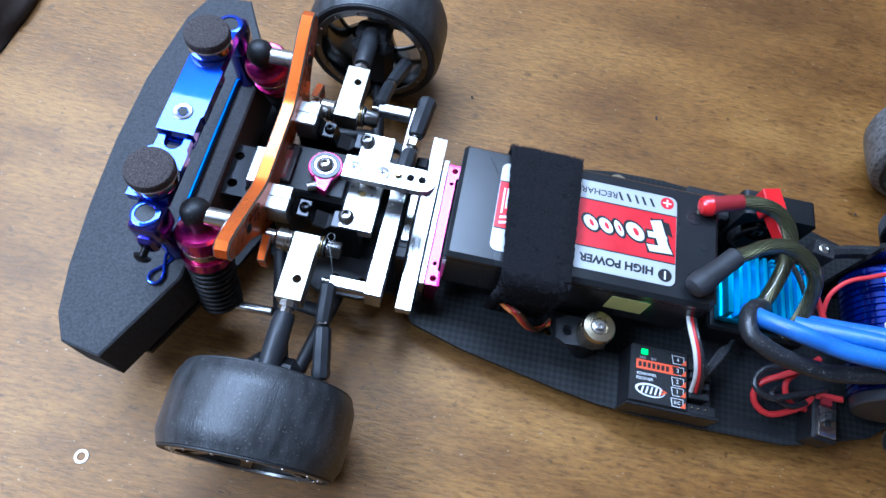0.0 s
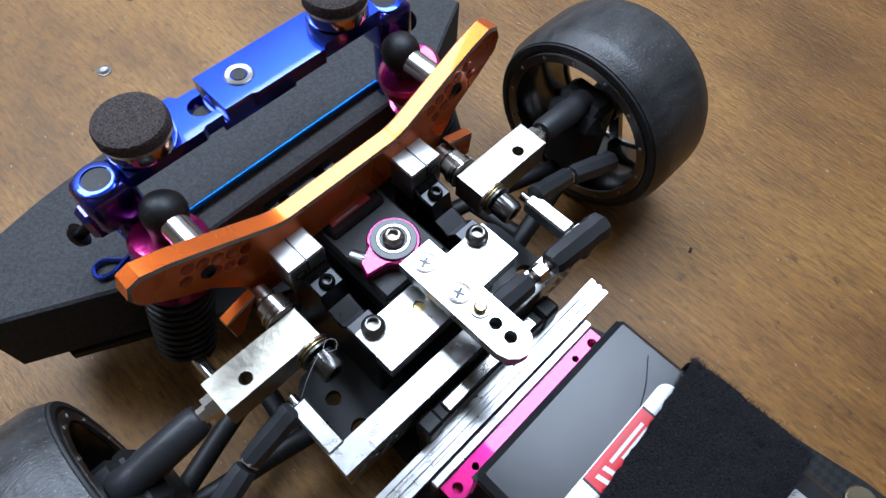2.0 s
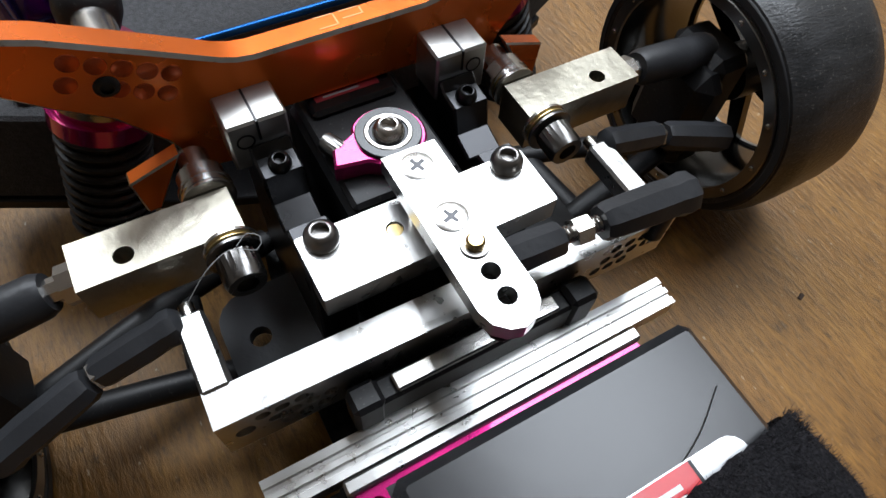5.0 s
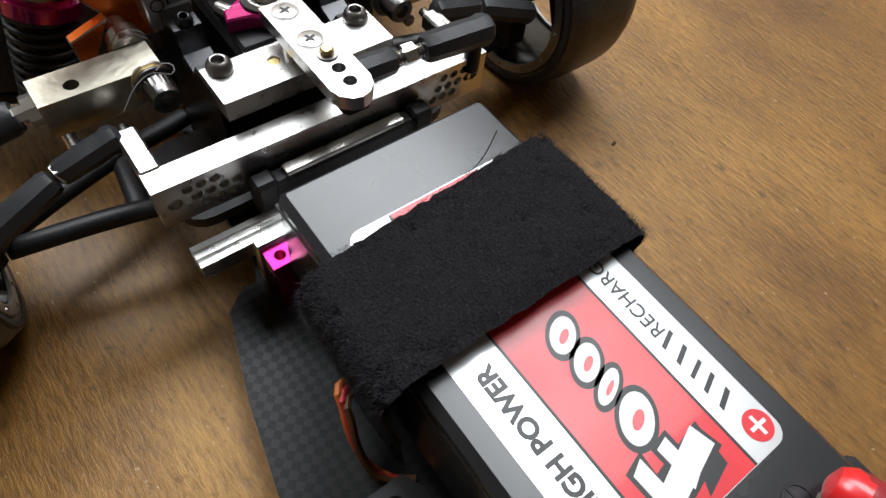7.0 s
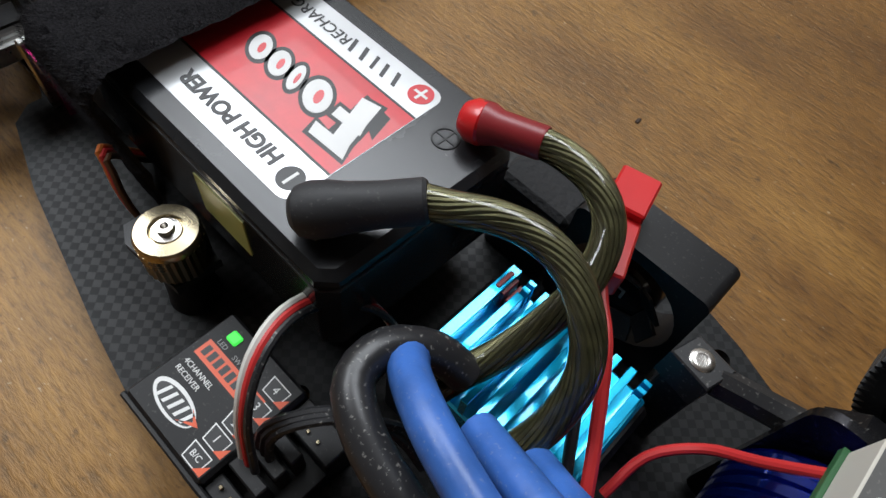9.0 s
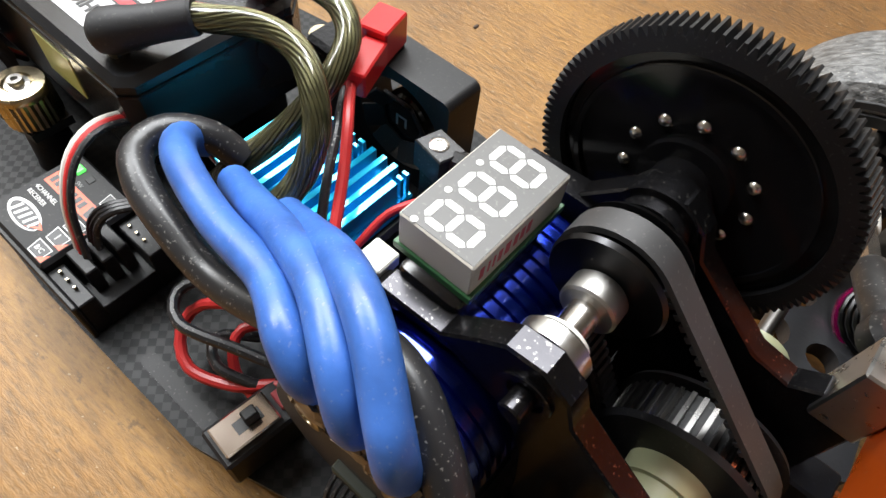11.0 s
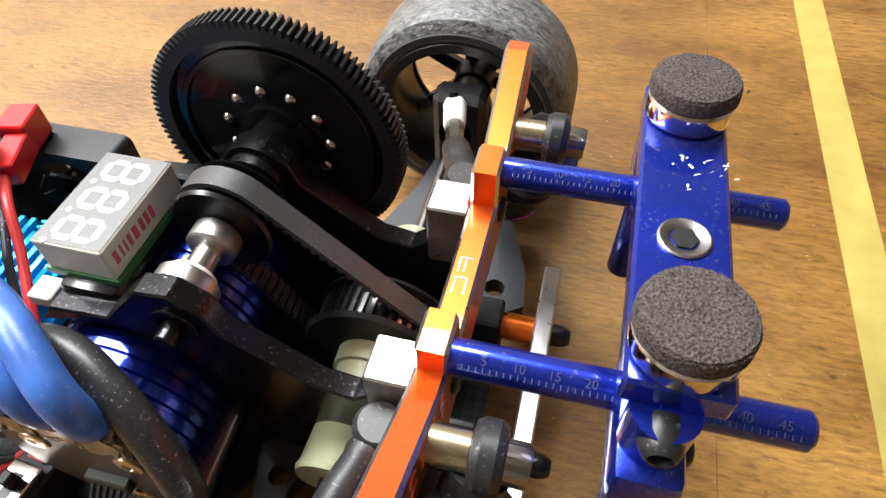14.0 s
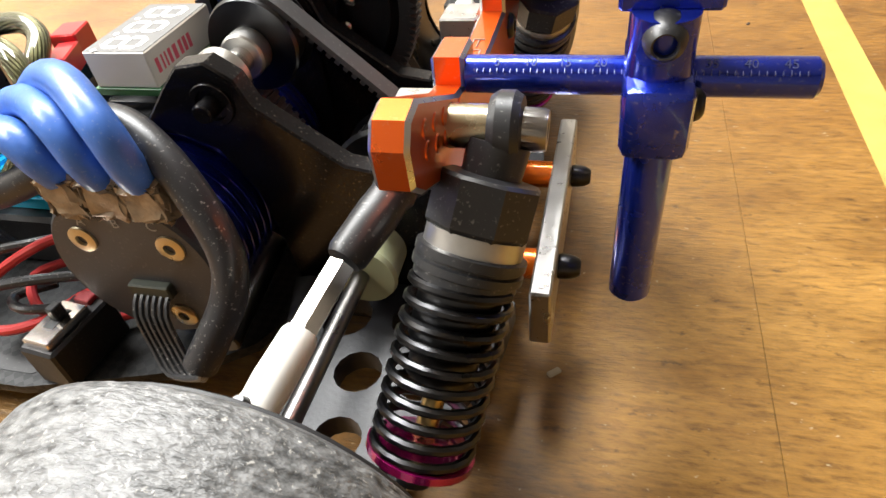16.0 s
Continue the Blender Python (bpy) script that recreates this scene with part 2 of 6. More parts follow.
def box(bm, x0, x1, y0, y1, z0, z1, bevel=0.4, m=None, seg=1):
    r = bmesh.ops.create_cube(bm, size=1)
    vs = r["verts"]
    for v in vs:
        v.co = Vector(((x0 + x1) / 2 + v.co.x * (x1 - x0), (y0 + y1) / 2 + v.co.y * (y1 - y0), (z0 + z1) / 2 + v.co.z * (z1 - z0)))
    es = list({e for v in vs for e in v.link_edges})
    if bevel > 0:
        r = bmesh.ops.bevel(bm, geom=es, offset=bevel, segments=seg, profile=0.5, affect="EDGES")
        vs = list({v for f in r["faces"] for v in f.verts} | {v for v in vs if v.is_valid})
    if m is not None:
        bmesh.ops.transform(bm, matrix=m, verts=[v for v in vs if v.is_valid])
    return bm


def frame_of(p0, p1):
    d = (Vector(p1) - Vector(p0)).normalized()
    return d.to_track_quat("Z", "Y").to_matrix()


def lathe(bm, p0, p1, profile, seg=24, cap=True):
    """Profile of (distance from p0 along the axis, radius)."""
    R = frame_of(p0, p1)
    o = Vector(p0)
    rings = []
    for h, r in profile:
        rings.append([bm.verts.new(o + R @ Vector((r * math.cos(a), r * math.sin(a), h)))
                      for a in (2 * math.pi * i / seg for i in range(seg))])
    for a, b in zip(rings, rings[1:]):
        for i in range(seg):
            bm.faces.new((a[i], a[(i + 1) % seg], b[(i + 1) % seg], b[i]))
    if cap:
        bm.faces.new(rings[0][::-1])
        bm.faces.new(rings[-1])
    return bm


def cyl(bm, p0, p1, r, r2=None, seg=20, bev=0.0):
    L = (Vector(p1) - Vector(p0)).length
    r2 = r if r2 is None else r2
    b = min(bev, r * 0.5, L * 0.3)
    prof = [(0, r), (L, r2)] if b <= 0 else [(0, r - b), (b, r), (L - b, r2), (L, r2 - b)]
    return lathe(bm, p0, p1, prof, seg)


def ring(bm, p0, p1, r_out, r_in, seg=28):
    L = (Vector(p1) - Vector(p0)).length
    b = min(0.3, L * 0.2)
    prof = [(0, r_in), (0, r_out - b), (b, r_out), (L - b, r_out), (L, r_out - b), (L, r_in), (0, r_in)]
    lathe(bm, p0, p1, prof, seg, cap=False)
    bmesh.ops.remove_doubles(bm, verts=bm.verts[:], dist=1e-4)
    return bm


def prism(bm, pts, axis, lo, hi, bevel=0.0):
    """Extrude a polygon. axis z: pts are (x, y); axis x: (y, z); axis y: (x, z)."""
    def at(p, h):
        return {"z": (p[0], p[1], h), "x": (h, p[0], p[1]), "y": (p[0], h, p[1])}[axis]
    a = [bm.verts.new(at(p, lo)) for p in pts]
    b = [bm.verts.new(at(p, hi)) for p in pts]
    fs = [bm.faces.new(a[::-1]), bm.faces.new(b)]
    n = len(pts)
    for i in range(n):
        fs.append(bm.faces.new((a[i], a[(i + 1) % n], b[(i + 1) % n], b[i])))
    bmesh.ops.recalc_face_normals(bm, faces=fs)
    if bevel > 0:
        es = list({e for f in fs[:2] for e in f.edges})
        bmesh.ops.bevel(bm, geom=es, offset=bevel, segments=1, affect="EDGES")
    return bm


def curve_points(pts, step=2.0):
    ps = [Vector(p) for p in pts]
    ps = [ps[0] * 2 - ps[1]] + ps + [ps[-1] * 2 - ps[-2]]
    out = []
    for i in range(1, len(ps) - 2):
        a, b, c, d = ps[i - 1:i + 3]
        k = max(2, int((c - b).length / step))
        for j in range(k):
            t = j / k
            out.append(0.5 * ((2 * b) + (c - a) * t + (2 * a - 5 * b + 4 * c - d) * t * t + (3 * b - a - 3 * c + d) * t ** 3))
    out.append(ps[-2])
    return out


def sweep(bm, pts, r, seg=12, step=2.0, flat=1.0, smooth=True, lobes=0, twist=0.35):
    ps = curve_points(pts, step) if smooth else [Vector(p) for p in pts]
    n = len(ps)
    tang = [(ps[min(i + 1, n - 1)] - ps[max(i - 1, 0)]).normalized() for i in range(n)]
    up = Vector((0, 0, 1)) if abs(tang[0].z) < 0.9 else Vector((1, 0, 0))
    side = tang[0].cross(up).normalized()
    rings = []
    for i in range(n):
        side = (side - tang[i] * side.dot(tang[i])).normalized()
        nor = side.cross(tang[i])
        rings.append([bm.verts.new(ps[i] + (side * math.cos(a) + nor * flat * math.sin(a)) * r * (1 + (0.035 * math.cos(lobes * (a - twist * i)) if lobes else 0)))
                      for a in (2 * math.pi * j / seg for j in range(seg))])
    for a, b in zip(rings, rings[1:]):
        for i in range(seg):
            bm.faces.new((a[i], a[(i + 1) % seg], b[(i + 1) % seg], b[i]))
    bm.faces.new(rings[0][::-1])
    bm.faces.new(rings[-1])
    return bm


def helix(bm, p0, p1, r0, r1, turns, wire, seg=8, per=18):
    R = frame_of(p0, p1)
    L = (Vector(p1) - Vector(p0)).length
    pts = []
    n = int(turns * per)
    for i in range(n + 1):
        t = i / n
        a = 2 * math.pi * turns * t
        r = r0 + (r1 - r0) * t
        pts.append(Vector(p0) + R @ Vector((r * math.cos(a), r * math.sin(a), L * t)))
    return sweep(bm, pts, wire, seg, smooth=False)


def rounded(x0, x1, y0, y1, r, k=4):
    out = []
    for cx, cy, a0 in ((x1 - r, y1 - r, 0), (x0 + r, y1 - r, 90), (x0 + r, y0 + r, 180), (x1 - r, y0 + r, 270)):
        for i in range(k + 1):
            a = radians(a0 + 90 * i / k)
            out.append((cx + r * math.cos(a), cy + r * math.sin(a)))
    return out


def text_part(name, words, size, m, mat, parent, depth=0.04, shear=0.0, bold=0.0, align="CENTER"):
    c = bpy.data.curves.new(name, "FONT")
    c.body, c.size, c.extrude, c.shear, c.offset, c.align_x, c.align_y = words, size, depth, shear, bold, align, "CENTER"
    c.resolution_u = 3
    tmp = new(name, c)
    dg = bpy.context.evaluated_depsgraph_get()
    me = bpy.data.meshes.new_from_object(tmp.evaluated_get(dg))
    bpy.data.objects.remove(tmp)
    bm = bmesh.new()
    bm.from_mesh(me)
    bm.transform(m)
    return finish(name, bm, mat, parent, smooth=False)


def mm_pose(x, y, z, rx=0, ry=0, rz=0):
    return Matrix.LocRotScale((x, y, z), Euler([radians(a) for a in (rx, ry, rz)]), None)


def stranded(parent, pts, r):
    """A clear sleeve over a bundle of twisted metal strands."""
    path = curve_points(pts, 1.0)
    n = len(path)
    tang = [(path[min(i + 1, n - 1)] - path[max(i - 1, 0)]).normalized() for i in range(n)]
    side = tang[0].cross(Vector((0, 0, 1))).normalized()
    base = []
    for i in range(n):
        side = (side - tang[i] * side.dot(tang[i])).normalized()
        base.append((side.copy(), side.cross(tang[i])))
    bm = bm_new()
    for k in range(16):
        ps = []
        for i in range(n):
            a = 2 * math.pi * k / 16 + 0.11 * i
            ps.append(path[i] + (base[i][0] * math.cos(a) + base[i][1] * math.sin(a)) * r * 0.7)
        sweep(bm, ps, r * 0.18, 6, smooth=False)
    part("strands", bm, SMOKE, parent, "twisted olive metal strands")
    sleeve = part("sleeve", sweep(bm_new(), pts, r, 20, 1.0), CLEAR, parent, "smoke-tinted clear sleeve")
    sleeve.visible_shadow = False


def hex_screw(name, p0, p1, r, parent, mat, socket=0.5, label=""):
    """A socket cap or button screw: head from p0 (under side) to p1 (top), hex recess in the top."""
    bm = bm_new()
    L = (Vector(p1) - Vector(p0)).length
    lathe(bm, p0, p1, [(0, r * 0.96), (L * 0.1, r), (L * 0.45, r * 0.98), (L * 0.75, r * 0.87), (L * 0.93, r * 0.7), (L, r * (socket + 0.08)),
                       (L * 0.98, r * socket), (L * 0.45, r * socket), (L * 0.4, 0.01)], 24)
    return part(name, bm, mat, parent, label)


# ---- the room: unseen, added to shut out sky and bounce light ----
def room():
    bm = box(bm_new(), -1700, 2500, -2000, 1500, -790, -750, 0)
    tagged(finish("floor", bm, FLOORING, smooth=False), "brown floor boards of an unseen room", "floor", kind="structure")
    bm = bm_new()
    for b in ((-1700, -1600, -2000, 1500, 1650, 1710), (150, 2500, -2000, 1500, 1650, 1710), (-1600, 150, 1070, 1500, 1650, 1710),
              (-1600, -1500, 350, 1070, 1650, 1710), (-1600, 150, 250, 350, 1650, 1710), (-900, 150, -700, 250, 1650, 1710),
              (-1600, 150, -2000, -700, 1650, 1710)):
        box(bm, *b, 0)
    tagged(finish("ceiling", bm, CEILING, smooth=False), "unseen white painted ceiling open at two added roof lamps", "ceiling", kind="structure")
    for nm, b in (("wall_east", (2500, 2600, -2000, 1500, -790, 1710)), ("wall_west", (-1800, -1700, -2000, 1500, -790, 1710)),
                  ("wall_south", (-1800, 2600, -2100, -2000, -790, 1710)), ("wall_north", (-1800, 2600, 1500, 1600, -790, 1710))):
        tagged(finish(nm, box(bm_new(), *b, 0), PLASTER, smooth=False), "unseen plain pale plaster wall", "wall", kind="structure")
    # Unseen frames, added round the two roof lamps.
    for k, (x0, x1, y0, y1) in enumerate(((-1500, 150, 350, 1070), (-1600, -900, -700, 250))):
        bm = bm_new()
        for b in ((x0, x0 + 30, y0, y1), (x1 - 30, x1, y0, y1), (x0 + 30, x1 - 30, y0, y0 + 30), (x0 + 30, x1 - 30, y1 - 30, y1)):
            box(bm, *b, 1655, 1725, 2)
        tagged(finish("window_%d" % (k + 1), bm, PAINT), "unseen white frame round an added roof lamp", "window", kind="structure")


room()


# ---- the table ----
def table():
    t = thing("table", "worn varnished plywood worktable with dark stains", "table", (150, 0, -750))
    for x0, x1 in ((-352, 330.98), (331.05, 900)):
        part("tabletop", box(bm_new(), x0, x1, -600, 650, -22, 0, 0.06), WOOD, t, "varnished plywood board")
    for x in (-320, 840):
        for y in (-540, 590):
            part("leg", box(bm_new(), x - 25, x + 25, y - 25, y + 25, -750, -22, 2), WOOD, t)


table()


# ---- more helpers ----
def plate(bm, outline, holes, axis, lo, hi, seg=14):
    """A flat plate with round holes through it: outline and holes (a, b, r) in the plane of the axis, as for prism()."""
    def at(p, h):
        return {"z": (p[0], p[1], h), "x": (h, p[0], p[1]), "y": (p[0], h, p[1])}[axis]
    loops = [list(outline)] + [[(a + r * math.cos(2 * math.pi * i / seg), b + r * math.sin(2 * math.pi * i / seg)) for i in range(seg)]
                               for a, b, r in holes]
    low, high = [], []
    for lp in loops:
        va = [bm.verts.new(at(p, lo)) for p in lp]
        vb = [bm.verts.new(at(p, hi)) for p in lp]
        n = len(lp)
        for i in range(n):
            bm.faces.new((va[i], va[(i + 1) % n], vb[(i + 1) % n], vb[i]))
            low.append(bm.edges.get((va[i], va[(i + 1) % n])))
            high.append(bm.edges.get((vb[i], vb[(i + 1) % n])))
    bmesh.ops.triangle_fill(bm, use_beauty=True, edges=low)
    bmesh.ops.triangle_fill(bm, use_beauty=True, edges=high)
    return bm


def edged(name, outline, axis, lo, hi, bevel, mat, edge_mat, parent, label=""):
    """A plate whose bevelled rims show bare metal."""
    bm = bm_new()
    prism(bm, outline, axis, lo, hi)
    es = [e for e in bm.edges if len(e.link_faces) == 2 and any(len(f.verts) == len(outline) for f in e.link_faces)]
    r = bmesh.ops.bevel(bm, geom=es, offset=bevel, segments=1, affect="EDGES")
    for f in r["faces"]:
        f.material_index = 1
    ob = finish(name, bm, mat, parent, label)
    ob.data.materials.append(edge_mat)
    return ob


def rod_end(parent, p0, p1, r=3.0, mat=None, name="rod_end"):
    """A moulded ball-joint end: a tapered hexagonal shank with a rounded eye."""
    a, b = Vector(p0), Vector(p1)
    L = (b - a).length
    bm = bm_new()
    lathe(bm, a, b, [(0, r * 0.78), (L * 0.06, r * 0.92), (L * 0.55, r), (L * 0.75, r * 0.95), (L * 0.84, r * 1.06), (L * 0.93, r * 0.98), (L * 0.985, r * 0.66), (L, r * 0.3)], 18 if mat else 8)
    return part(name, bm, mat or NYLON, parent)


def nut(parent, p0, p1, r=2.2, name="turnbuckle"):
    bm = bm_new()
    lathe(bm, p0, p1, [(0, r * 0.55), (0.3, r), (0.6, r), ((Vector(p1) - Vector(p0)).length - 0.5, r), ((Vector(p1) - Vector(p0)).length, r * 0.6)], 6)
    return part(name, bm, STEEL, parent)


def cap_screw(name, p0, p1, r, parent, mat):
    """A socket cap screw: knurled side, bevelled rim and a hexagonal socket at p1."""
    a, b = Vector(p0), Vector(p1)
    R, L, n = frame_of(p0, p1), (b - a).length, 44
    bm = bm_new()
    rings = []
    for h, f, k in ((0, 1.0, 0.05), (L * 0.82, 1.0, 0.05), (L, 0.9, 0.0), (L, 0.52, 0.0), (L * 0.6, 0.5, 0.0)):
        seg = []
        for i in range(n):
            t = 2 * math.pi * i / n
            rr = r * (f - (k if i % 2 else 0))
            seg.append(bm.verts.new(a + R @ Vector((rr * math.cos(t), rr * math.sin(t), h))))
        rings.append(seg)
    for u, v in zip(rings, rings[1:]):
        for i in range(n):
            bm.faces.new((u[i], u[(i + 1) % n], v[(i + 1) % n], v[i]))
    bm.faces.new(rings[0][::-1])
    bm.faces.new(rings[-1])
    return part(name, bm, mat, parent, "knurled socket cap screw")


# ---- the car ----
car = thing("rc_car", "radio-controlled drift car chassis without its body, standing on the table", "model car", (120, 0, 0))

# carbon chassis plate
OUT = [(26, -32), (30, -37), (51, -43.2), (70, -47), (90, -51), (106, -53.6), (128, -55), (180, -54.5), (190, -52), (214, -45),
       (226, -36), (232, -24), (232, 24), (226, 34), (196, 44), (188, 47), (176, 50), (128, 54), (106, 53.5), (90, 51), (70, 47),
       (51, 43), (30, 37), (26, 32)]
holes = [(96, -31.5, 2.4), (84, -29, 1.6), (107.5, 46, 2.0), (176, 33, 1.8), (183, 33, 2.6), (186, 41, 2.4), (60, 36, 2.0), (130, -30, 2.0), (137, -30, 2.0)]
part("chassis_plate", plate(bm_new(), OUT, holes, "z", 9.6, 12.0), CARBON, car, "woven carbon fibre plate")
# Black strip laid on the plate for the shade in an uncut slot.
bm = bm_new()
plate(bm, rounded(158, 181, -51.2, -47.6, 1.7), [], "z", 11.95, 12.15)
part("slot", bm, BLACK, car)
part("front_plate", plate(bm_new(), [(-42, -9), (-30, -22), (-6, -26), (20, -26), (30, -30), (30, 30), (20, 26), (-6, 26), (-30, 22), (-42, 9)],
                          [(-20, 14, 2), (-20, -14, 2), (10, 12, 2)], "z", 9.4, 11.8), CARBON, car)
bm = cyl(bm_new(), (107.4, 47.5, 12), (107.4, 47.5, 13.2), 4.2, seg=24, bev=0.3)
part("washer", bm, GOLD, car, "gold-coloured round washer")


def tyre_wheel(x, y, s, r_tyre, width, r_rim, rim_mat, spokes, lip_mat, name="front_wheel", tread=RUBBER):
    """Rim with dish and spokes, and a slick tyre; s: +1 where the outside faces +y."""
    z = r_tyre
    a, b = (x, y - s * width / 2, z), (x, y + s * width / 2, z)
    bm = bm_new()
    W = width
    lathe(bm, a, b, [(0.6, r_rim + 0.2), (0.2, r_rim - 0.3), (0.2, r_rim - 1.7), (1.2, r_rim - 2.3), (W - 5, r_rim - 3.6), (W - 1.4, r_rim - 2.2), (W - 0.3, r_rim - 1.9),
                     (W - 0.1, r_rim - 0.3), (W - 0.5, r_rim + 0.2)], 56, cap=False)
    rim = part(name, bm, rim_mat, car, "slick rubber drift tyre on a spoked rim")
    R = frame_of(a, b)
    for k in range(spokes):
        t = 2 * math.pi * (k + 0.3) / spokes
        u = R @ Vector((math.cos(t), math.sin(t), 0))
        v = R @ Vector((-math.sin(t), math.cos(t), 0))
        n = R @ Vector((0, 0, 1))
        o = Vector(a) + n * (W - 4.5)
        bm = bm_new()
        vs = []
        for d, hw, off in ((4.0, 2.4, -1.5), (r_rim - 2.4, 1.7, 2.2)):
            for q in (-1, 1):
                for h in (0, 2.2):
                    vs.append(bm.verts.new(o + u * d + v * hw * q + n * (off + h)))
        for f in ((0, 1, 3, 2), (4, 6, 7, 5), (0, 4, 5, 1), (2, 3, 7, 6), (0, 2, 6, 4), (1, 5, 7, 3)):
            bm.faces.new([vs[i] for i in f])
        part("spoke", bm, rim_mat, rim)
    bm = bm_new()
    lathe(bm, a, b, [(W - 13, 6), (W - 7, 6.5), (W - 4, 6), (W - 1.6, 4), (W - 1.2, 2)], 20)
    part("hub", bm, BLACK, rim)
    bm = bm_new()
    rt = r_tyre
    lathe(bm, a, b, [(0.4, r_rim - 0.2), (-0.2, r_rim + 1.2), (0.4, r_rim + 3.0), (2.0, rt - 1.3), (4.0, rt - 0.35), (7.0, rt - 0.05), (W / 2, rt), (W - 7, rt - 0.05),
                     (W - 4, rt - 0.35), (W - 2.0, rt - 1.3), (W - 0.4, r_rim + 3.0), (W + 0.2, r_rim + 1.2), (W - 0.4, r_rim - 0.2)], 72, cap=False)
    part("tyre", bm, tread, rim, "worn matt black slick rubber tyre" if tread is RUBBER else "scuffed fibrous slick tyre, its grey lightened for the highlight")
    for q in (0, W):
        bm = bm_new()
        g = 1 if q else -1
        c = Vector(a) + (Vector(b) - Vector(a)).normalized() * q
        e = c + (Vector(b) - Vector(a)).normalized() * 0.35 * g
        ring(bm, c - (e - c), e, r_rim + 2.6, r_rim + 1.0, 56)
        part("sidewall_rib", bm, RUBBER_WALL, rim)
        bm = ring(bm_new(), c - (e - c) * 1.5, e, r_rim - 0.2, r_rim - 2.9, 56)
        part("rim_lip", bm, lip_mat, rim)
        if name == "front_wheel":
            for k in range(14):
                t = 2 * math.pi * k / 14
                o = e + R @ Vector((math.cos(t), math.sin(t), 0)) * (r_rim - 1.6)
                part("rivet", lathe(bm_new(), o - (e - c) * 0.5, o + (e - c) * 1.4, [(0, 0.62), (0.4, 0.6), (0.62, 0.35), (0.66, 0.05)], 8), STEEL, rim)
    return rim


RIM_CHROME = material("dark_chrome_rim", (0.11, 0.108, 0.105), 0.2, 1.0, vary=0.2)
RIM_BLACK = material("black_rim", (0.014, 0.014, 0.015), 0.3, vary=0.15, dust=0.05)
LIP = material("brushed_rim_lip", (0.3, 0.295, 0.285), 0.3, 1.0, vary=0.2)
tyre_wheel(-12.5, -88, -1, 30.5, 27, 25.6, RIM_CHROME, 6, LIP)
tyre_wheel(-12.5, 88, 1, 30.5, 27, 25.6, RIM_CHROME, 6, LIP)

# ---- front suspension, both sides ----
CAP_STEEL = material("oiled_black_steel", (0.16, 0.155, 0.15), 0.28, 1.0, vary=0.3)
GREY_ALU = material("dull_machined_aluminium", (0.5, 0.49, 0.47), 0.36, 1.0, vary=0.15, scale=200, bump=0.08)
SCREW = material("dull_steel", (0.3, 0.29, 0.28), 0.3, 1.0, vary=0.15)
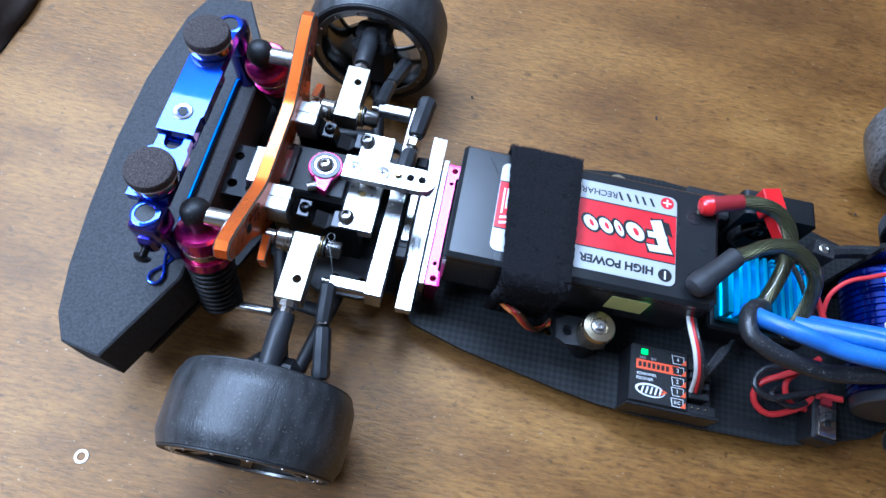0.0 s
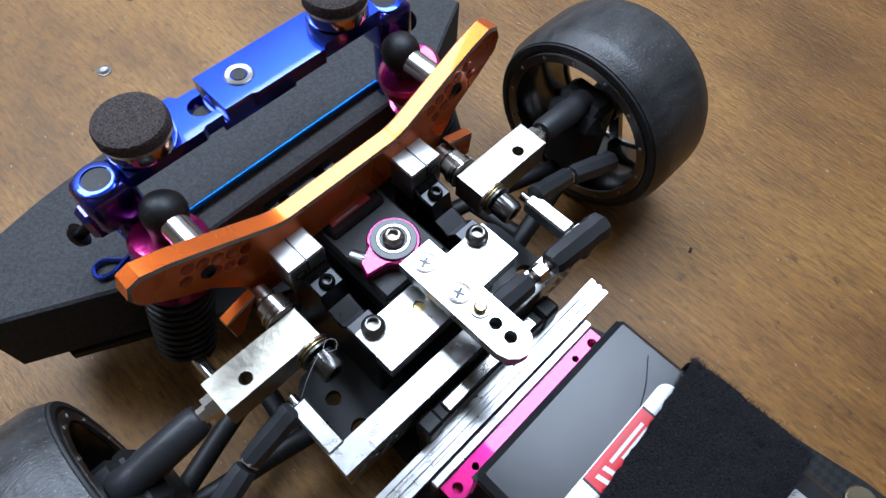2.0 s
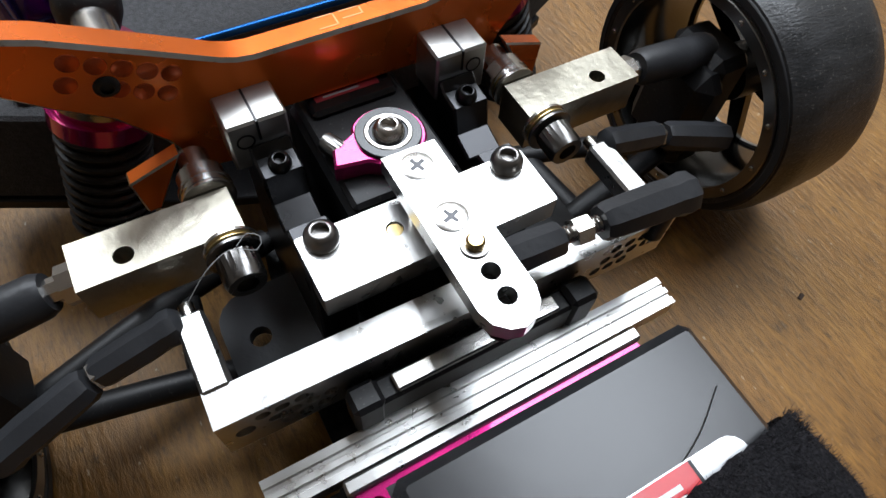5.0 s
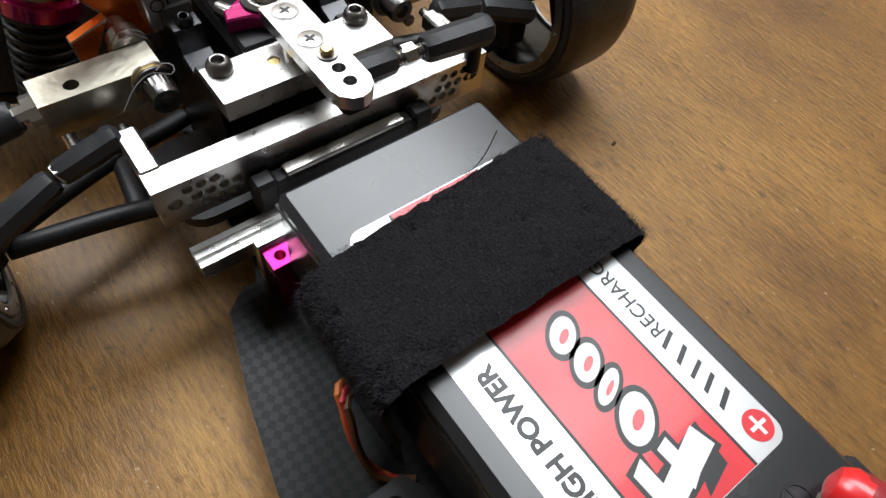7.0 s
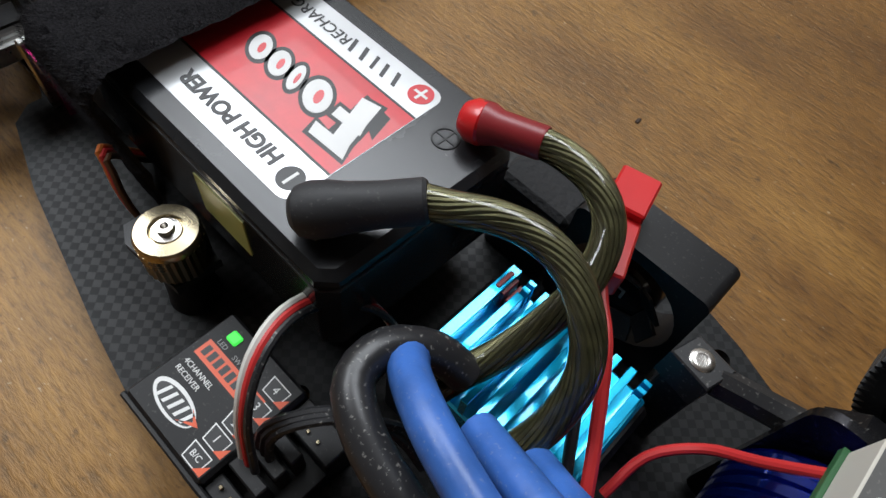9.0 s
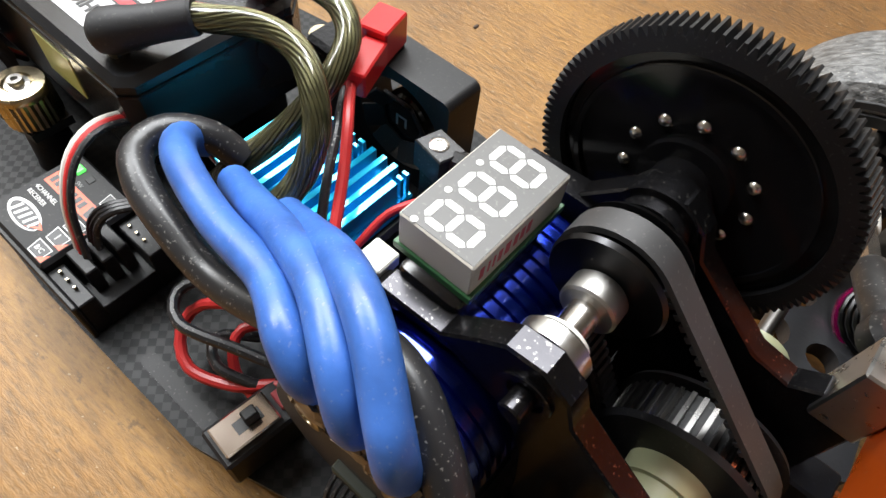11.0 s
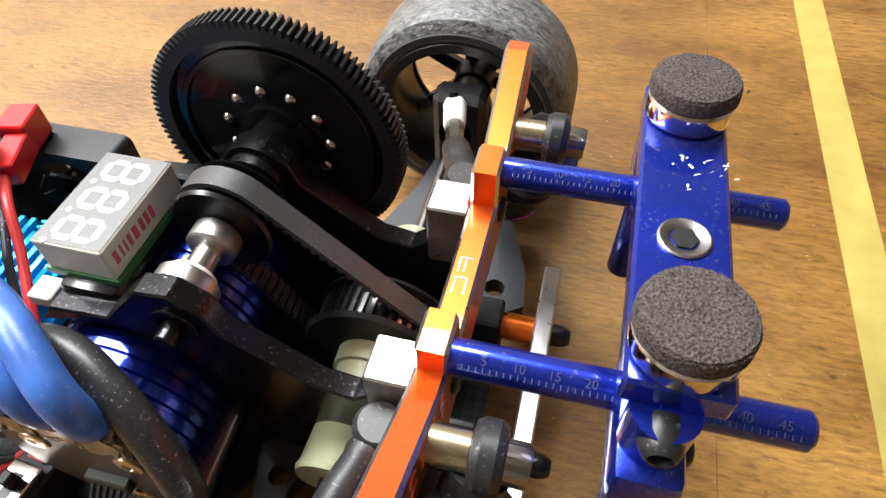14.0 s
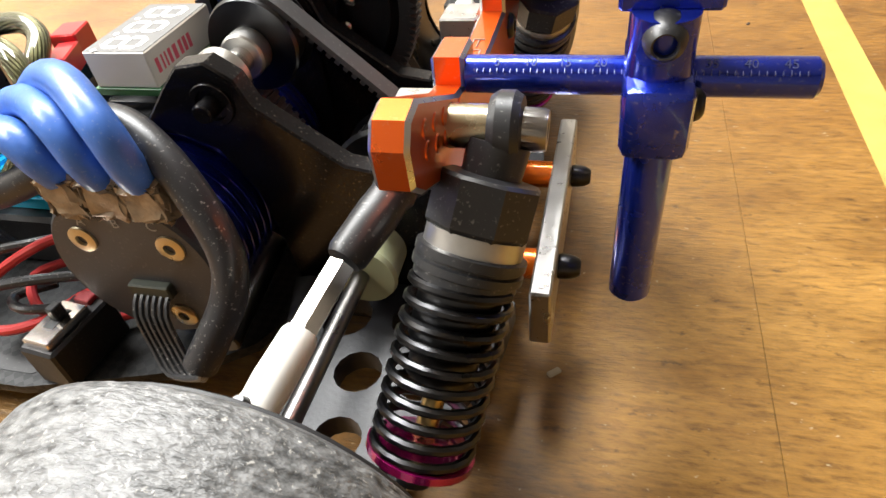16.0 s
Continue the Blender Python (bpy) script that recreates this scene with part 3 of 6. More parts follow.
for s in (-1, 1):
    # knuckle and axle in the wheel
    part("steering_knuckle", box(box(bm_new(), -19, -4, s * 76 - 5, s * 76 + 5, 14, 46, 2.0), -16, -8, s * 82 - 6, s * 82 + 6, 24, 37, 2.0), BLACK, car)
    part("kingpin_cover", box(bm_new(), -20, -2, s * 71 - 4, s * 71 + 4, 20, 44, 3.0), BLACK, car)
    # zinc arm block with a drilled hole
    lo, hi = sorted((s * 25.7, s * 50))
    part("arm_block", plate(bm_new(), [(-15.6, lo), (-7.0, lo), (-7.0, hi), (-15.6, hi)], [(-10.2, s * 42.7, 1.55)], "z", 42.2, 50.4), ZINC, car,
         "zinc-plated steel block")
    # upper rod to the knuckle
    b = rod_end(car, (-11.3, s * 54, 47), (-12, s * 76, 43.0), 3.9, NYLON, "upper_arm")
    bm = lathe(bm_new(), (-11.3, s * 49.8, 47), (-11.4, s * 55, 46.8), [(0, 3.2), (2.4, 3.2), (2.5, 2.0), (5.2, 2.0)], 8)
    part("lock_nut", bm, STEEL, car)
    # hinge pin along the car with collars, spring washers and cap screw
    y = s * 28.6
    part("hinge_pin", cyl(bm_new(), (-25, y, 48.2), (-0.5, y, 47.6), 2.0), STEEL, car)
    part("collar", lathe(bm_new(), (-25, y, 49.0), (-17, y, 48.6), [(0, 2.6), (3.2, 2.6), (4.2, 3.8), (8, 3.8)], 20), STEEL, car)
    for x, w, r in ((-19.4, 0.5, 3.6), (-18.2, 0.45, 4.3), (-17.2, 0.3, 4.1), (-16.3, 0.45, 4.3), (-6.3, 0.45, 4.3), (-5.4, 0.3, 4.1), (-4.5, 0.45, 4.3)):
        part("spring_washer", lathe(bm_new(), (x - w, y, 48.2), (x + w, y, 48.2), [(0, r - 0.5), (0.2, r), (2 * w - 0.2, r), (2 * w, r - 0.5)], 32), BRASS if w < 0.4 else CAP_STEEL if x > -6 else STEEL, car)
    cap_screw("cap_screw", (-3.6, y, 48.4), (1.2, y, 48.2), 3.2, car, CAP_STEEL)
    # lower suspension arm
    for (x0, x1) in ((-27, -12), (2, -8)):
        part("lower_arm", sweep(bm_new(), [(x0, s * 21, 16), ((x0 + x1) / 2, s * 46, 18), (x1, s * 70, 17)], 2.7, 14, flat=0.8), BLACK, car)
    part("arm_brace", sweep(bm_new(), [(-20, s * 40, 17.5), (-3, s * 42, 17.5)], 2.6, 14, flat=0.6), BLACK, car)
    part("arm_mount", plate(bm_new(), rounded(-12, 14, min(s * 14, s * 36), max(s * 14, s * 36), 6), [(8, s * 30, 2.4), (-2, s * 30, 2.0)], "z", 22, 25), NYLON, car)
    # steering rod to the knuckle
    rod_end(car, (0.6, s * 53, 40.4), (-0.6, s * 39, 43.2), 2.9)
    nut(car, (0.2, s * 49.2, 41.2), (0.9, s * 53.6, 40.2), 2.4)
    rod_end(car, (1.0, s * 54, 40.0), (4.2, s * 71, 34.4), 3.1)
    # square post to the tie bar
    part("post", box(bm_new(), -1, 12.4, s * 38.2 - 2.2, s * 38.2 + 2.2, 39.6, 44, 0.5), SILVER, car)
    part("ball_stud", cyl(bm_new(), (-3.4, s * 38.2, 42), (-0.8, s * 38.2, 42), 1.2), STEEL, car)
    # silver tower block and black bulkhead
    lo, hi = sorted((s * 13.2, s * 23))
    part("tower_block", box(bm_new(), -26.4, -18.6, lo, hi, 49, 58.6, 0.4), GREY_ALU, car, "machined aluminium block")
    # Dark sliver and ring drawn for the shade of an uncut slit and hole.
    part("slit_shade", box(bm_new(), -26.2, -18.45, s * 18.1 - 0.2, s * 18.1 + 0.2, 54.6, 58.72, 0), DARKSTEEL, car)
    part("block_hole_shade", ring(bm_new(), (-18.7, s * 20.4, 55), (-18.5, s * 20.4, 55), 1.5, 1.2), DARKSTEEL, car)
    lo, hi = sorted((s * 13.6, s * 20.4))
    part("bulkhead", prism(bm_new(), [(-26, 49.2), (-18, 54), (-16.6, 52.5), (-12.8, 52.2), (-11.4, 47), (-7, 45.6), (-4.6, 49), (5, 49), (5, 12), (-26, 12)], "y", lo, hi, 0.4),
         DARKSTEEL, car, "black anodised bulkhead")
    hex_screw("bulkhead_screw", (-14.6, s * 16.9, 52), (-14.2, s * 16.9, 54.2), 1.9, car, DARKSTEEL)
    hex_screw("plate_screw", (0, s * 16.4, 50.2), (0, s * 16.4, 52.8), 2.8, car, SCREW)
    # front damper
    t0, t1 = Vector((-43.6, s * 33.8, 66.0)), Vector((-40.5, s * 47.6, 19.0))
    d = (t1 - t0).normalized()
    part("damper_sleeve", cyl(bm_new(), (-30, s * 33.8, 66.4), (-42, s * 33.8, 66.1), 3.1, seg=24, bev=0.3), STEEL, car, "polished steel sleeve")
    dm = part("damper", lathe(bm_new(), t0 - d * 5.2, t0 + d * 14, [(0, 0.3), (0.2, 1.7), (0.8, 3.1), (1.8, 4.2), (3.2, 4.8), (5.0, 4.9), (7.0, 4.5), (8.5, 4.0), (10, 3.6), (19.2, 3.6)], 32), BLACK, car, "small coil-over damper with a black ball end")
    part("cap", lathe(bm_new(), t0 + d * 5.5, t0 + d * 20, [(0, 5.0), (0.4, 7.6), (1.4, 8.4), (4.6, 8.4), (5.4, 7.4), (9, 7.2), (14.5, 7.2)], 32), PINK, dm, "magenta anodised cap")
    part("adjuster", lathe(bm_new(), t0 + d * 16.5, t0 + d * 20.5, [(0, 6.5), (0.2, 8.4), (3.5, 8.4), (4, 6.5)], 40), PINK, dm)
    part("band", lathe(bm_new(), t0 + d * 13.2, t0 + d * 15.6, [(0, 7.3), (0.2, 7.5), (2.2, 7.5), (2.4, 7.3)], 32), GOLD, dm)
    part("body", lathe(bm_new(), t0 + d * 20, t0 + d * 40, [(0, 5.6), (20, 5.4)], 24), BLACK, dm)
    part("spring", helix(bm_new(), t0 + d * 20.5, t0 + d * 46, 7.4, 6.8, 10, 0.75), BLACK, dm)
    part("lower_end", lathe(bm_new(), t0 + d * 40, t1 + d * 1.5, [(0, 5.6), (3, 6.4), (6, 5.0), (9.4, 3.0)], 20), BLACK, dm)
    part("damper_pin", cyl(bm_new(), (-40, s * 47.6, 22), (-21, s * 47.6, 24), 1.8, bev=0.3), STEEL, car)

# orange front tower
half = [(0, 63.8), (14.6, 63.8), (17.2, 64.2), (19.4, 65.0), (30, 70.4), (40, 75.4), (45.6, 77.4), (48.4, 76.6), (49.6, 73.4), (48.6, 69.8), (43.0, 64.8),
        (36.5, 60.0), (31, 52.6), (27, 44), (20, 43), (16, 51.5), (0, 51.5)]
tower = [(-a, b) for a, b in half[::-1][:-1]] + half[:-1]
t = edged("front_tower", tower, "x", -31.0, -26.0, 0.55, ORANGE, SILVER, car, "orange anodised aluminium damper tower with bare rims")
# Darker copy of the orange: shade of the uncut pockets as colour.
DIMPLE_SHADE = material("orange_pocket_shade", (0.5, 0.07, 0.008), 0.25, 0.8, coat=0.5)
for s in (-1, 1):
    for i in range(5):
        for j in range(2):
            y, z = 26.6 + i * 2.9 + j * 1.5, 65.2 + i * 1.55 - j * 3.2
            if (i, j) != (3, 1):
                part("dimple", lathe(bm_new(), (-26.02, s * y, z), (-25.7, s * y, z), [(0, 1.5), (0.12, 1.42), (0.06, 1.1), (0.03, 0.1)], 14), DIMPLE_SHADE, t)
    hex_screw("tower_screw", (-26.2, s * 35.2, 66.2), (-25.4, s * 35.2, 66.2), 1.8, t, DARKSTEEL)
    edged("fin", [(s * 30, 53), (s * 38.8, 50), (s * 38.2, 42.5), (s * 36, 42.5)], "x", -25.5, -22.5, 0.3, ORANGE, SILVER, t)
bm = bm_new()
for b in ((-30.4, -30.15, -3.4, 0.0), (-30.4, -27.4, -0.25, 0.0), (-27.65, -27.4, -3.4, 0.0), (-30.4, -30.15, 1.0, 4.6), (-28.6, -28.35, 1.0, 4.6), (-30.4, -28.4, 4.35, 4.6)):
    box(bm, b[0], b[1], b[2], b[3], 63.75, 63.86, 0)
part("engraved_mark", bm, material("pale_engraving", (0.85, 0.38, 0.16), 0.4, 0.5), t)

part("loose_hair", sweep(bm_new(), [(0.5, -37, 49), (-1, -33, 52.4), (-2.4, -29, 53), (-1.4, -25.6, 52), (-3, -24.4, 52.4), (-4, -26, 53), (-2.6, -28, 53)], 0.07, 5, 0.8), GREY_INK, car, "fine loose grey hair")

# steering servo
sv = part("servo", box(bm_new(), -30, 0, -10.4, 10.4, 12, 48.5, 1.0), BLACK, car, "black plastic steering servo")
part("servo_lid", box(bm_new(), -29, -3, -9.6, 9.6, 48.4, 50.0, 0.7), BLACK, sv)
part("lid_step", box(bm_new(), -28.4, -22.5, -8, 8, 49.8, 51.4, 0.7), BLACK_GLOSS, sv)
part("sticker", box(bm_new(), -26.4, -25.0, -6.4, 5.4, 51.4, 51.5, 0), RED_SHRINK, sv)
part("label", box(bm_new(), -25.9, -25.5, -5.0, 1.8, 51.5, 51.55, 0), GREY_INK, sv)
horn = [(-11.7 + 6.3 * math.cos(a), 0.6 + 6.3 * math.sin(a)) for a in (radians(d) for d in range(-20, 236, 12))]
horn += [(-14.6, -4.6), (-12.6, -8.8), (-9.0, -10.0), (-8.0, -4.6)]
hn = part("servo_horn", prism(bm_new(), horn, "z", 50.0, 53.6, 0.4), PINK, car, "magenta anodised servo horn clamp")
part("ring", ring(bm_new(), (-11.7, 0.6, 53.3), (-11.7, 0.6, 54.2), 5.5, 4.0, 36), BLACK_GLOSS, hn)
part("bearing", ring(bm_new(), (-11.7, 0.6, 53.2), (-11.7, 0.6, 54.3), 4.0, 3.3, 36), STEEL, hn)
part("bearing_shield", ring(bm_new(), (-11.7, 0.6, 53.2), (-11.7, 0.6, 54.0), 3.3, 2.4, 36), DARKSTEEL, hn)
hex_screw("horn_screw", (-11.7, 0.6, 53.4), (-11.7, 0.6, 56.0), 2.7, hn, STEEL)
cap_screw("clamp_screw", (-12.6, -7.2, 52.0), (-16.0, -8.7, 52.0), 1.8, hn, SCREW)
part("bracket", plate(bm_new(), rounded(-52, -40, -11, 11, 1.0), [(-48, 6.0, 1.9), (-47, -6.0, 1.9)], "z", 36.5, 38.5), DARKSTEEL, car)
part("bracket_leg", box(bm_new(), -46, -40, -9, 9, 12, 36.6, 0.5), BLACK, car)
part("gear_case", box(bm_new(), -41, -32, -9.5, 9.5, 12, 42, 1.2), BLACK, car)
part("case_lid", box(bm_new(), -40.4, -33, -8, 8, 42, 46, 0.6), SILVER, car)

# cross plate, tie bar, servo arm
PX, PY = 3.2, 5.8
part("cross_plate", plate(bm_new(), rounded(-1.8, 9.8, -20.2, 20.2, 0.4, 2), [(PX, -PY, 1.4), (PX, PY, 1.4)], "z", 45.4, 50.2), SILVER, car, "bright machined aluminium plate")
for y in (-PY, PY):
    part("plug", cyl(bm_new(), (PX, y, 48.6), (PX, y, 49.9), 1.35, bev=0.2), BRASS, car)
arm_out = [(-4.6, -4.1), (24.0, -4.1), (26.4, -3.3), (28.0, -1.6), (28.6, 0.4), (28.0, 2.4), (26.4, 4.1), (24.0, 4.9), (-4.6, 4.9)]
sa = part("servo_arm", plate(bm_new(), arm_out, [(19.4, 0.6, 1.45), (23.6, 0.6, 1.45)], "z", 54.2, 57.4), SILVER, car, "bright drilled aluminium steering arm")
for x in (-1.0, 9.3):
    part("screw", lathe(bm_new(), (x, 0.1, 57.3), (x, 0.1, 57.75), [(0, 2.6), (0.3, 2.55), (0.42, 2.2), (0.36, 0.1)], 24), STEEL, sa)
    part("screw_rim", ring(bm_new(), (x, 0.1, 57.3), (x, 0.1, 57.5), 3.0, 2.65), SCREW, sa)
    # Thin dark bars laid on the head show the shaded cross slot.
    bm = bm_new()
    for a in (20, 110):
        turn = Matrix.Translation((x, 0.1, 57.7)) @ Matrix.Rotation(radians(a), 4, "Z")
        box(bm, -1.35, 1.35, -0.32, 0.32, -0.02, 0.02 + a * 0.0001, 0, turn)
    box(bm, -0.55, 0.55, -0.55, 0.55, -0.02, 0.05, 0, Matrix.Translation((x, 0.1, 57.7)) @ Matrix.Rotation(radians(65), 4, "Z"))
    part("cross_slot_shade", bm, DARKSTEEL, sa, "worn cross slot, its shade laid on as dark bars")
part("ring", ring(bm_new(), (14.9, 0.7, 57.3), (14.9, 0.7, 57.8), 2.2, 1.5), SCREW, sa)
part("pin", cyl(bm_new(), (14.9, 0.7, 52), (14.9, 0.7, 59.0), 1.35, bev=0.3), BRASS, sa)
part("spacer", cyl(bm_new(), (3.5, 0.4, 50.1), (3.5, 0.4, 54.3), 3.6), STEEL, sa)
part("spacer", box(bm_new(), 12, 27.6, -3.0, 3.4, 51.6, 54.2, 1.2), BLACK, sa)
rot = Matrix.Translation((15.2, 0.4, 2.8)) @ Matrix.Rotation(radians(-0.6), 4, "Z")
tb = part("tie_bar", box(bm_new(), -2.9, 1.61, -40.8, 40.8, 29.8, 40.8, 0.04, rot), SILVER, car, "aluminium bar with clusters of drilled dimples")
drill = []
for s in (-1, 1):
    for i in range(4):
        for j in range(3):
            if (i, j) not in ((3, 0), (0, 2)):
                drill.append((s * (25.6 + i * 2.9) + (1.4 if j % 2 else 0), 32.6 + j * 2.8, 1.15))
    drill.append((s * 37.4, 35.4, 1.5))
bm = plate(bm_new(), [(-40.8, 29.8), (40.8, 29.8), (40.8, 40.8), (-40.8, 40.8)], drill, "x", 1.61, 2.9, 12)
bm.transform(rot)
part("drilled_face", bm, SILVER, tb)
rod_end(car, (16.3, 16.0, 50.6), (15.4, 4.0, 50.4), 3.2)
part("threaded_rod", helix(bm_new(), (16.2, 15.0, 50.6), (17.0, 24.0, 50.8), 1.1, 1.1, 12, 0.5, 6, 10), STEEL, car)
nut(car, (16.5, 17.8, 50.65), (16.8, 21.4, 50.75), 2.4)
rod_end(car, (17.0, 23.0, 50.8), (18.6, 41.2, 50.8), 3.6)
part("ball_stud", cyl(bm_new(), (18.0, 37.2, 40), (18.0, 37.2, 49), 2.0), BLACK, car)

# cross rail, tray and pink strip ahead of the battery
bm = bm_new()
prism(bm, [(23.0, 26.0), (28.6, 26.0), (28.6, 30.4), (27.4, 30.4), (27.2, 29.8), (26.6, 29.8), (26.4, 30.6), (25.4, 30.6), (25.2, 30.0), (24.6, 30.0), (24.4, 30.6), (23.0, 30.6)], "y", -38.6, 38.6)
part("cross_rail", bm, SILVER, car, "ribbed aluminium cross rail")
part("rail_support", box(bm_new(), 23.4, 28.2, -24, 24, 12, 26.2, 0.4), SILVER, car)
part("tray", box(box(bm_new(), 18.8, 23.0, -21.5, 21.5, 12, 37.4, 0.6), 18.6, 23.4, -22.4, -17.2, 30, 38.6, 0.8), BLACK, car)
part("tray_lid", box(bm_new(), 19.6, 22.6, -15, 15, 37.3, 38.6, 0.3), STEEL, car)
part("tray_end", box(bm_new(), 18.6, 23.6, 17.2, 22.6, 30, 38.8, 0.8), BLACK, car)
part("stop_plate", box(bm_new(), 29.2, 31.6, -27.8, 27.8, 12, 32.0, 0.4), SILVER, car)
st = part("stop_strip", plate(bm_new(), [(31.7, -27), (37, -27), (37, -21.5), (35.4, -20.5), (35.4, 20.5), (37, 21.5), (37, 27), (31.7, 27)],
                              [(34.4, -24.2, 1.3), (34.4, 24.2, 1.3), (34.0, -18, 0.9), (34.0, 18, 0.9)], "z", 26.6, 30.6), PINK, car, "magenta anodised strip with holes")
part("strip_leg", box(bm_new(), 32, 36.4, -26, -21, 12, 26.7, 0.3), PINK, st)
part("strip_leg", box(bm_new(), 32, 36.4, 21, 26, 12, 26.7, 0.3), PINK, st)

# ---- front bumper foam and body mount ----
foam = [(-65.5, -79.5), (-79, -77), (-84, -68), (-87.5, -52), (-90.5, -28), (-92.5, 0), (-92.5, 30), (-88.5, 64), (-83, 78), (-66, 79.5), (-60, 68), (-50, 50), (-50, -48)]
part("bumper_foam", prism(bm_new(), foam, "z", 19.5, 43.0, 0.7), FOAM, car, "thick charcoal grey foam bumper block")
part("bumper_plate", prism(bm_new(), [(-60, -70), (-76, -70), (-84, 0), (-76, 70), (-60, 70), (-40, 30), (-34, 14), (-34, -14), (-40, -30)], "z", 16.6, 19.4, 0.3), BLACK, car)
part("bumper_bracket", box(bm_new(), -44, -34, -12, 12, 11, 16.8, 0.5), BLACK, car)
part("stay_rod", cyl(bm_new(), (-57.2, -32, 44.2), (-57.6, 38, 44.2), 0.85, seg=12), material("teal_blue_anodised", (0.01, 0.1, 0.34), 0.3, 0.8), car, "thin blue anodised rod")
bmt = part("body_mount", plate(bm_new(), [(-62.8, -10.8), (-50.6, -10.8), (-50.6, -4.0), (-49.9, -3.0), (-49.9, 16), (-51, 17), (-51, 34), (-63, 34)], [], "z", 70.6, 74.6), BLUE, car,
           "blue anodised body mount beam")
slot = [(-62.0, -11.5), (-62.0, -16), (-63.6, -17), (-63.6, -35), (-50.6, -35), (-50.6, -17), (-51.4, -16), (-51.4, -11.5)]
notch = [(-53.6, -11.5)] + [(-56.6 + 3.0 * math.cos(a), -13.5 + 3.0 * math.sin(a)) for a in (radians(d) for d in range(0, -181, -20))] + [(-59.6, -11.5)]
part("sliding_half", plate(bm_new(), slot + notch, [], "z", 69.6, 72.8), BLUE, bmt)
part("sliding_tongue", box(bm_new(), -61.8, -51.6, -12, 8, 67.4, 69.8, 0.3), BLUE, bmt)
part("screw", lathe(bm_new(), (-56.8, -2.8, 74.5), (-56.8, -2.8, 74.95), [(0, 3.3), (0.3, 3.3), (0.45, 3.0), (0.3, 2.0), (0.05, 1.8), (0.05, 0.1)], 24), SCREW, bmt)
# Black hexagon filling the recess, for the shade inside the socket.
part("screw_socket_shade", cyl(bm_new(), (-56.8, -2.8, 74.5), (-56.8, -2.8, 74.84), 1.8, seg=6), BLACK, bmt)


def magnet(x, y, z, r, parent):
    m = part("magnet", lathe(bm_new(), (x, y, z), (x, y, z + 4), [(0, r - 1.2), (0.4, r - 0.2), (1.2, r), (3.4, r), (3.9, r - 0.4)], 40), CHROME, parent, "round nickel magnet topped with a felt pad")
    bm = bm_new()
    R = random.Random(int(x * 7 + y))
    prof = [(3.9, r - 0.3), (4.4, r + 0.15), (6.0, r + 0.1), (6.9, r - 0.3), (7.2, r - 1.4), (7.3, r * 0.6), (7.25, r * 0.3), (7.2, 0.05)]
    lathe(bm, (x, y, z), (x, y, z + 1), prof, 48)
    for v in bm.verts:
        if v.co.z > z + 4.2:
            v.co += Vector((R.uniform(-.05, .05), R.uniform(-.05, .05), R.uniform(-.04, .04)))
    part("felt_pad", bm, FELT, m, "dark grey felt pad")
    bm = bm_new()
    for k in range(1800):
        a, q = R.uniform(0, 2 * math.pi), r * math.sqrt(R.random())
        b0 = Vector((x + q * math.cos(a), y + q * math.sin(a), z + 7.1 - (0.6 if q > r - 1 else 0)))
        d = Vector((R.uniform(-1, 1), R.uniform(-1, 1), R.uniform(0.05, 0.6))) * R.uniform(0.4, 0.9)
        w = Vector((d.y, -d.x, 0)).normalized() * 0.05
        bm.faces.new((bm.verts.new(b0 - w), bm.verts.new(b0 + w), bm.verts.new(b0 + d)))
    tagged(part("felt_fibre", bm, FELT, m, "matted grey felt fibres"), kind="stuff")
    return m


magnet(-56.8, -28.0, 73.0, 7.6, bmt)
magnet(-57.4, 26.0, 74.6, 7.6, bmt)
for s in (-1, 1):
    y = s * 39.6
    part("clamp", box(bm_new(), -61.0, -50.6, y - 5.6, y + 5.6, 60.0, 71.4, 2.4, seg=3), PURPLE, bmt)
    part("clamp_mouth", lathe(bm_new(), (-56.0, y, 71.0), (-56.0, y, 71.9), [(0, 4.8), (0.6, 4.6), (0.8, 4.0), (0.8, 3.2), (0.1, 3.0), (0.05, 0.1)], 24), BLUE, bmt)
    part("post_top", cyl(bm_new(), (-56.0, y, 71.0), (-56.0, y, 71.5), 3.0, seg=16), BLACK, bmt)
    part("body_post", cyl(bm_new(), (-54.5, s * 38.4, 43.0), (-55.6, s * 39.4, 62), 3.7, seg=24), PURPLE, bmt, "purple-blue anodised body post")
    part("clamp_lug", box(bm_new(), -59, -53, y + s * 5 - 2.4, y + s * 5 + 2.4, 58, 66, 1.2), PURPLE, bmt)
    part("screw_shank", cyl(bm_new(), (-56.5, s * 44, 61), (-57.6, s * 49, 58.6), 1.3, seg=12), DARKSTEEL, bmt)
    part("screw_head", lathe(bm_new(), (-57.5, s * 48.6, 58.8), (-58.3, s * 51, 57.6), [(0, 1.4), (0.2, 2.9), (1.4, 2.5), (2.2, 1.2), (2.3, 0.2)], 18), DARKSTEEL, bmt)
    loop = [(-54, s * 38, 46), (-55, s * 42, 43.5), (-57.5, s * 46, 43.6), (-60, s * 49, 43.9), (-59.2, s * 52, 43.9), (-56.4, s * 52, 43.9), (-55.4, s * 49, 43.9), (-56.4, s * 45.5, 43.9), (-57, s * 41, 44.6), (-56, s * 38, 46)]
    part("clip", sweep(bm_new(), loop, 0.6, 8, 1.0), BLUE, bmt, "bent blue wire body clip")


# ---- battery pack ----
TURN = 180
bat = thing("battery_pack", "black hard-case battery pack with a red and silver sticker", "battery", (85, 0, 12))
bm = bm_new()
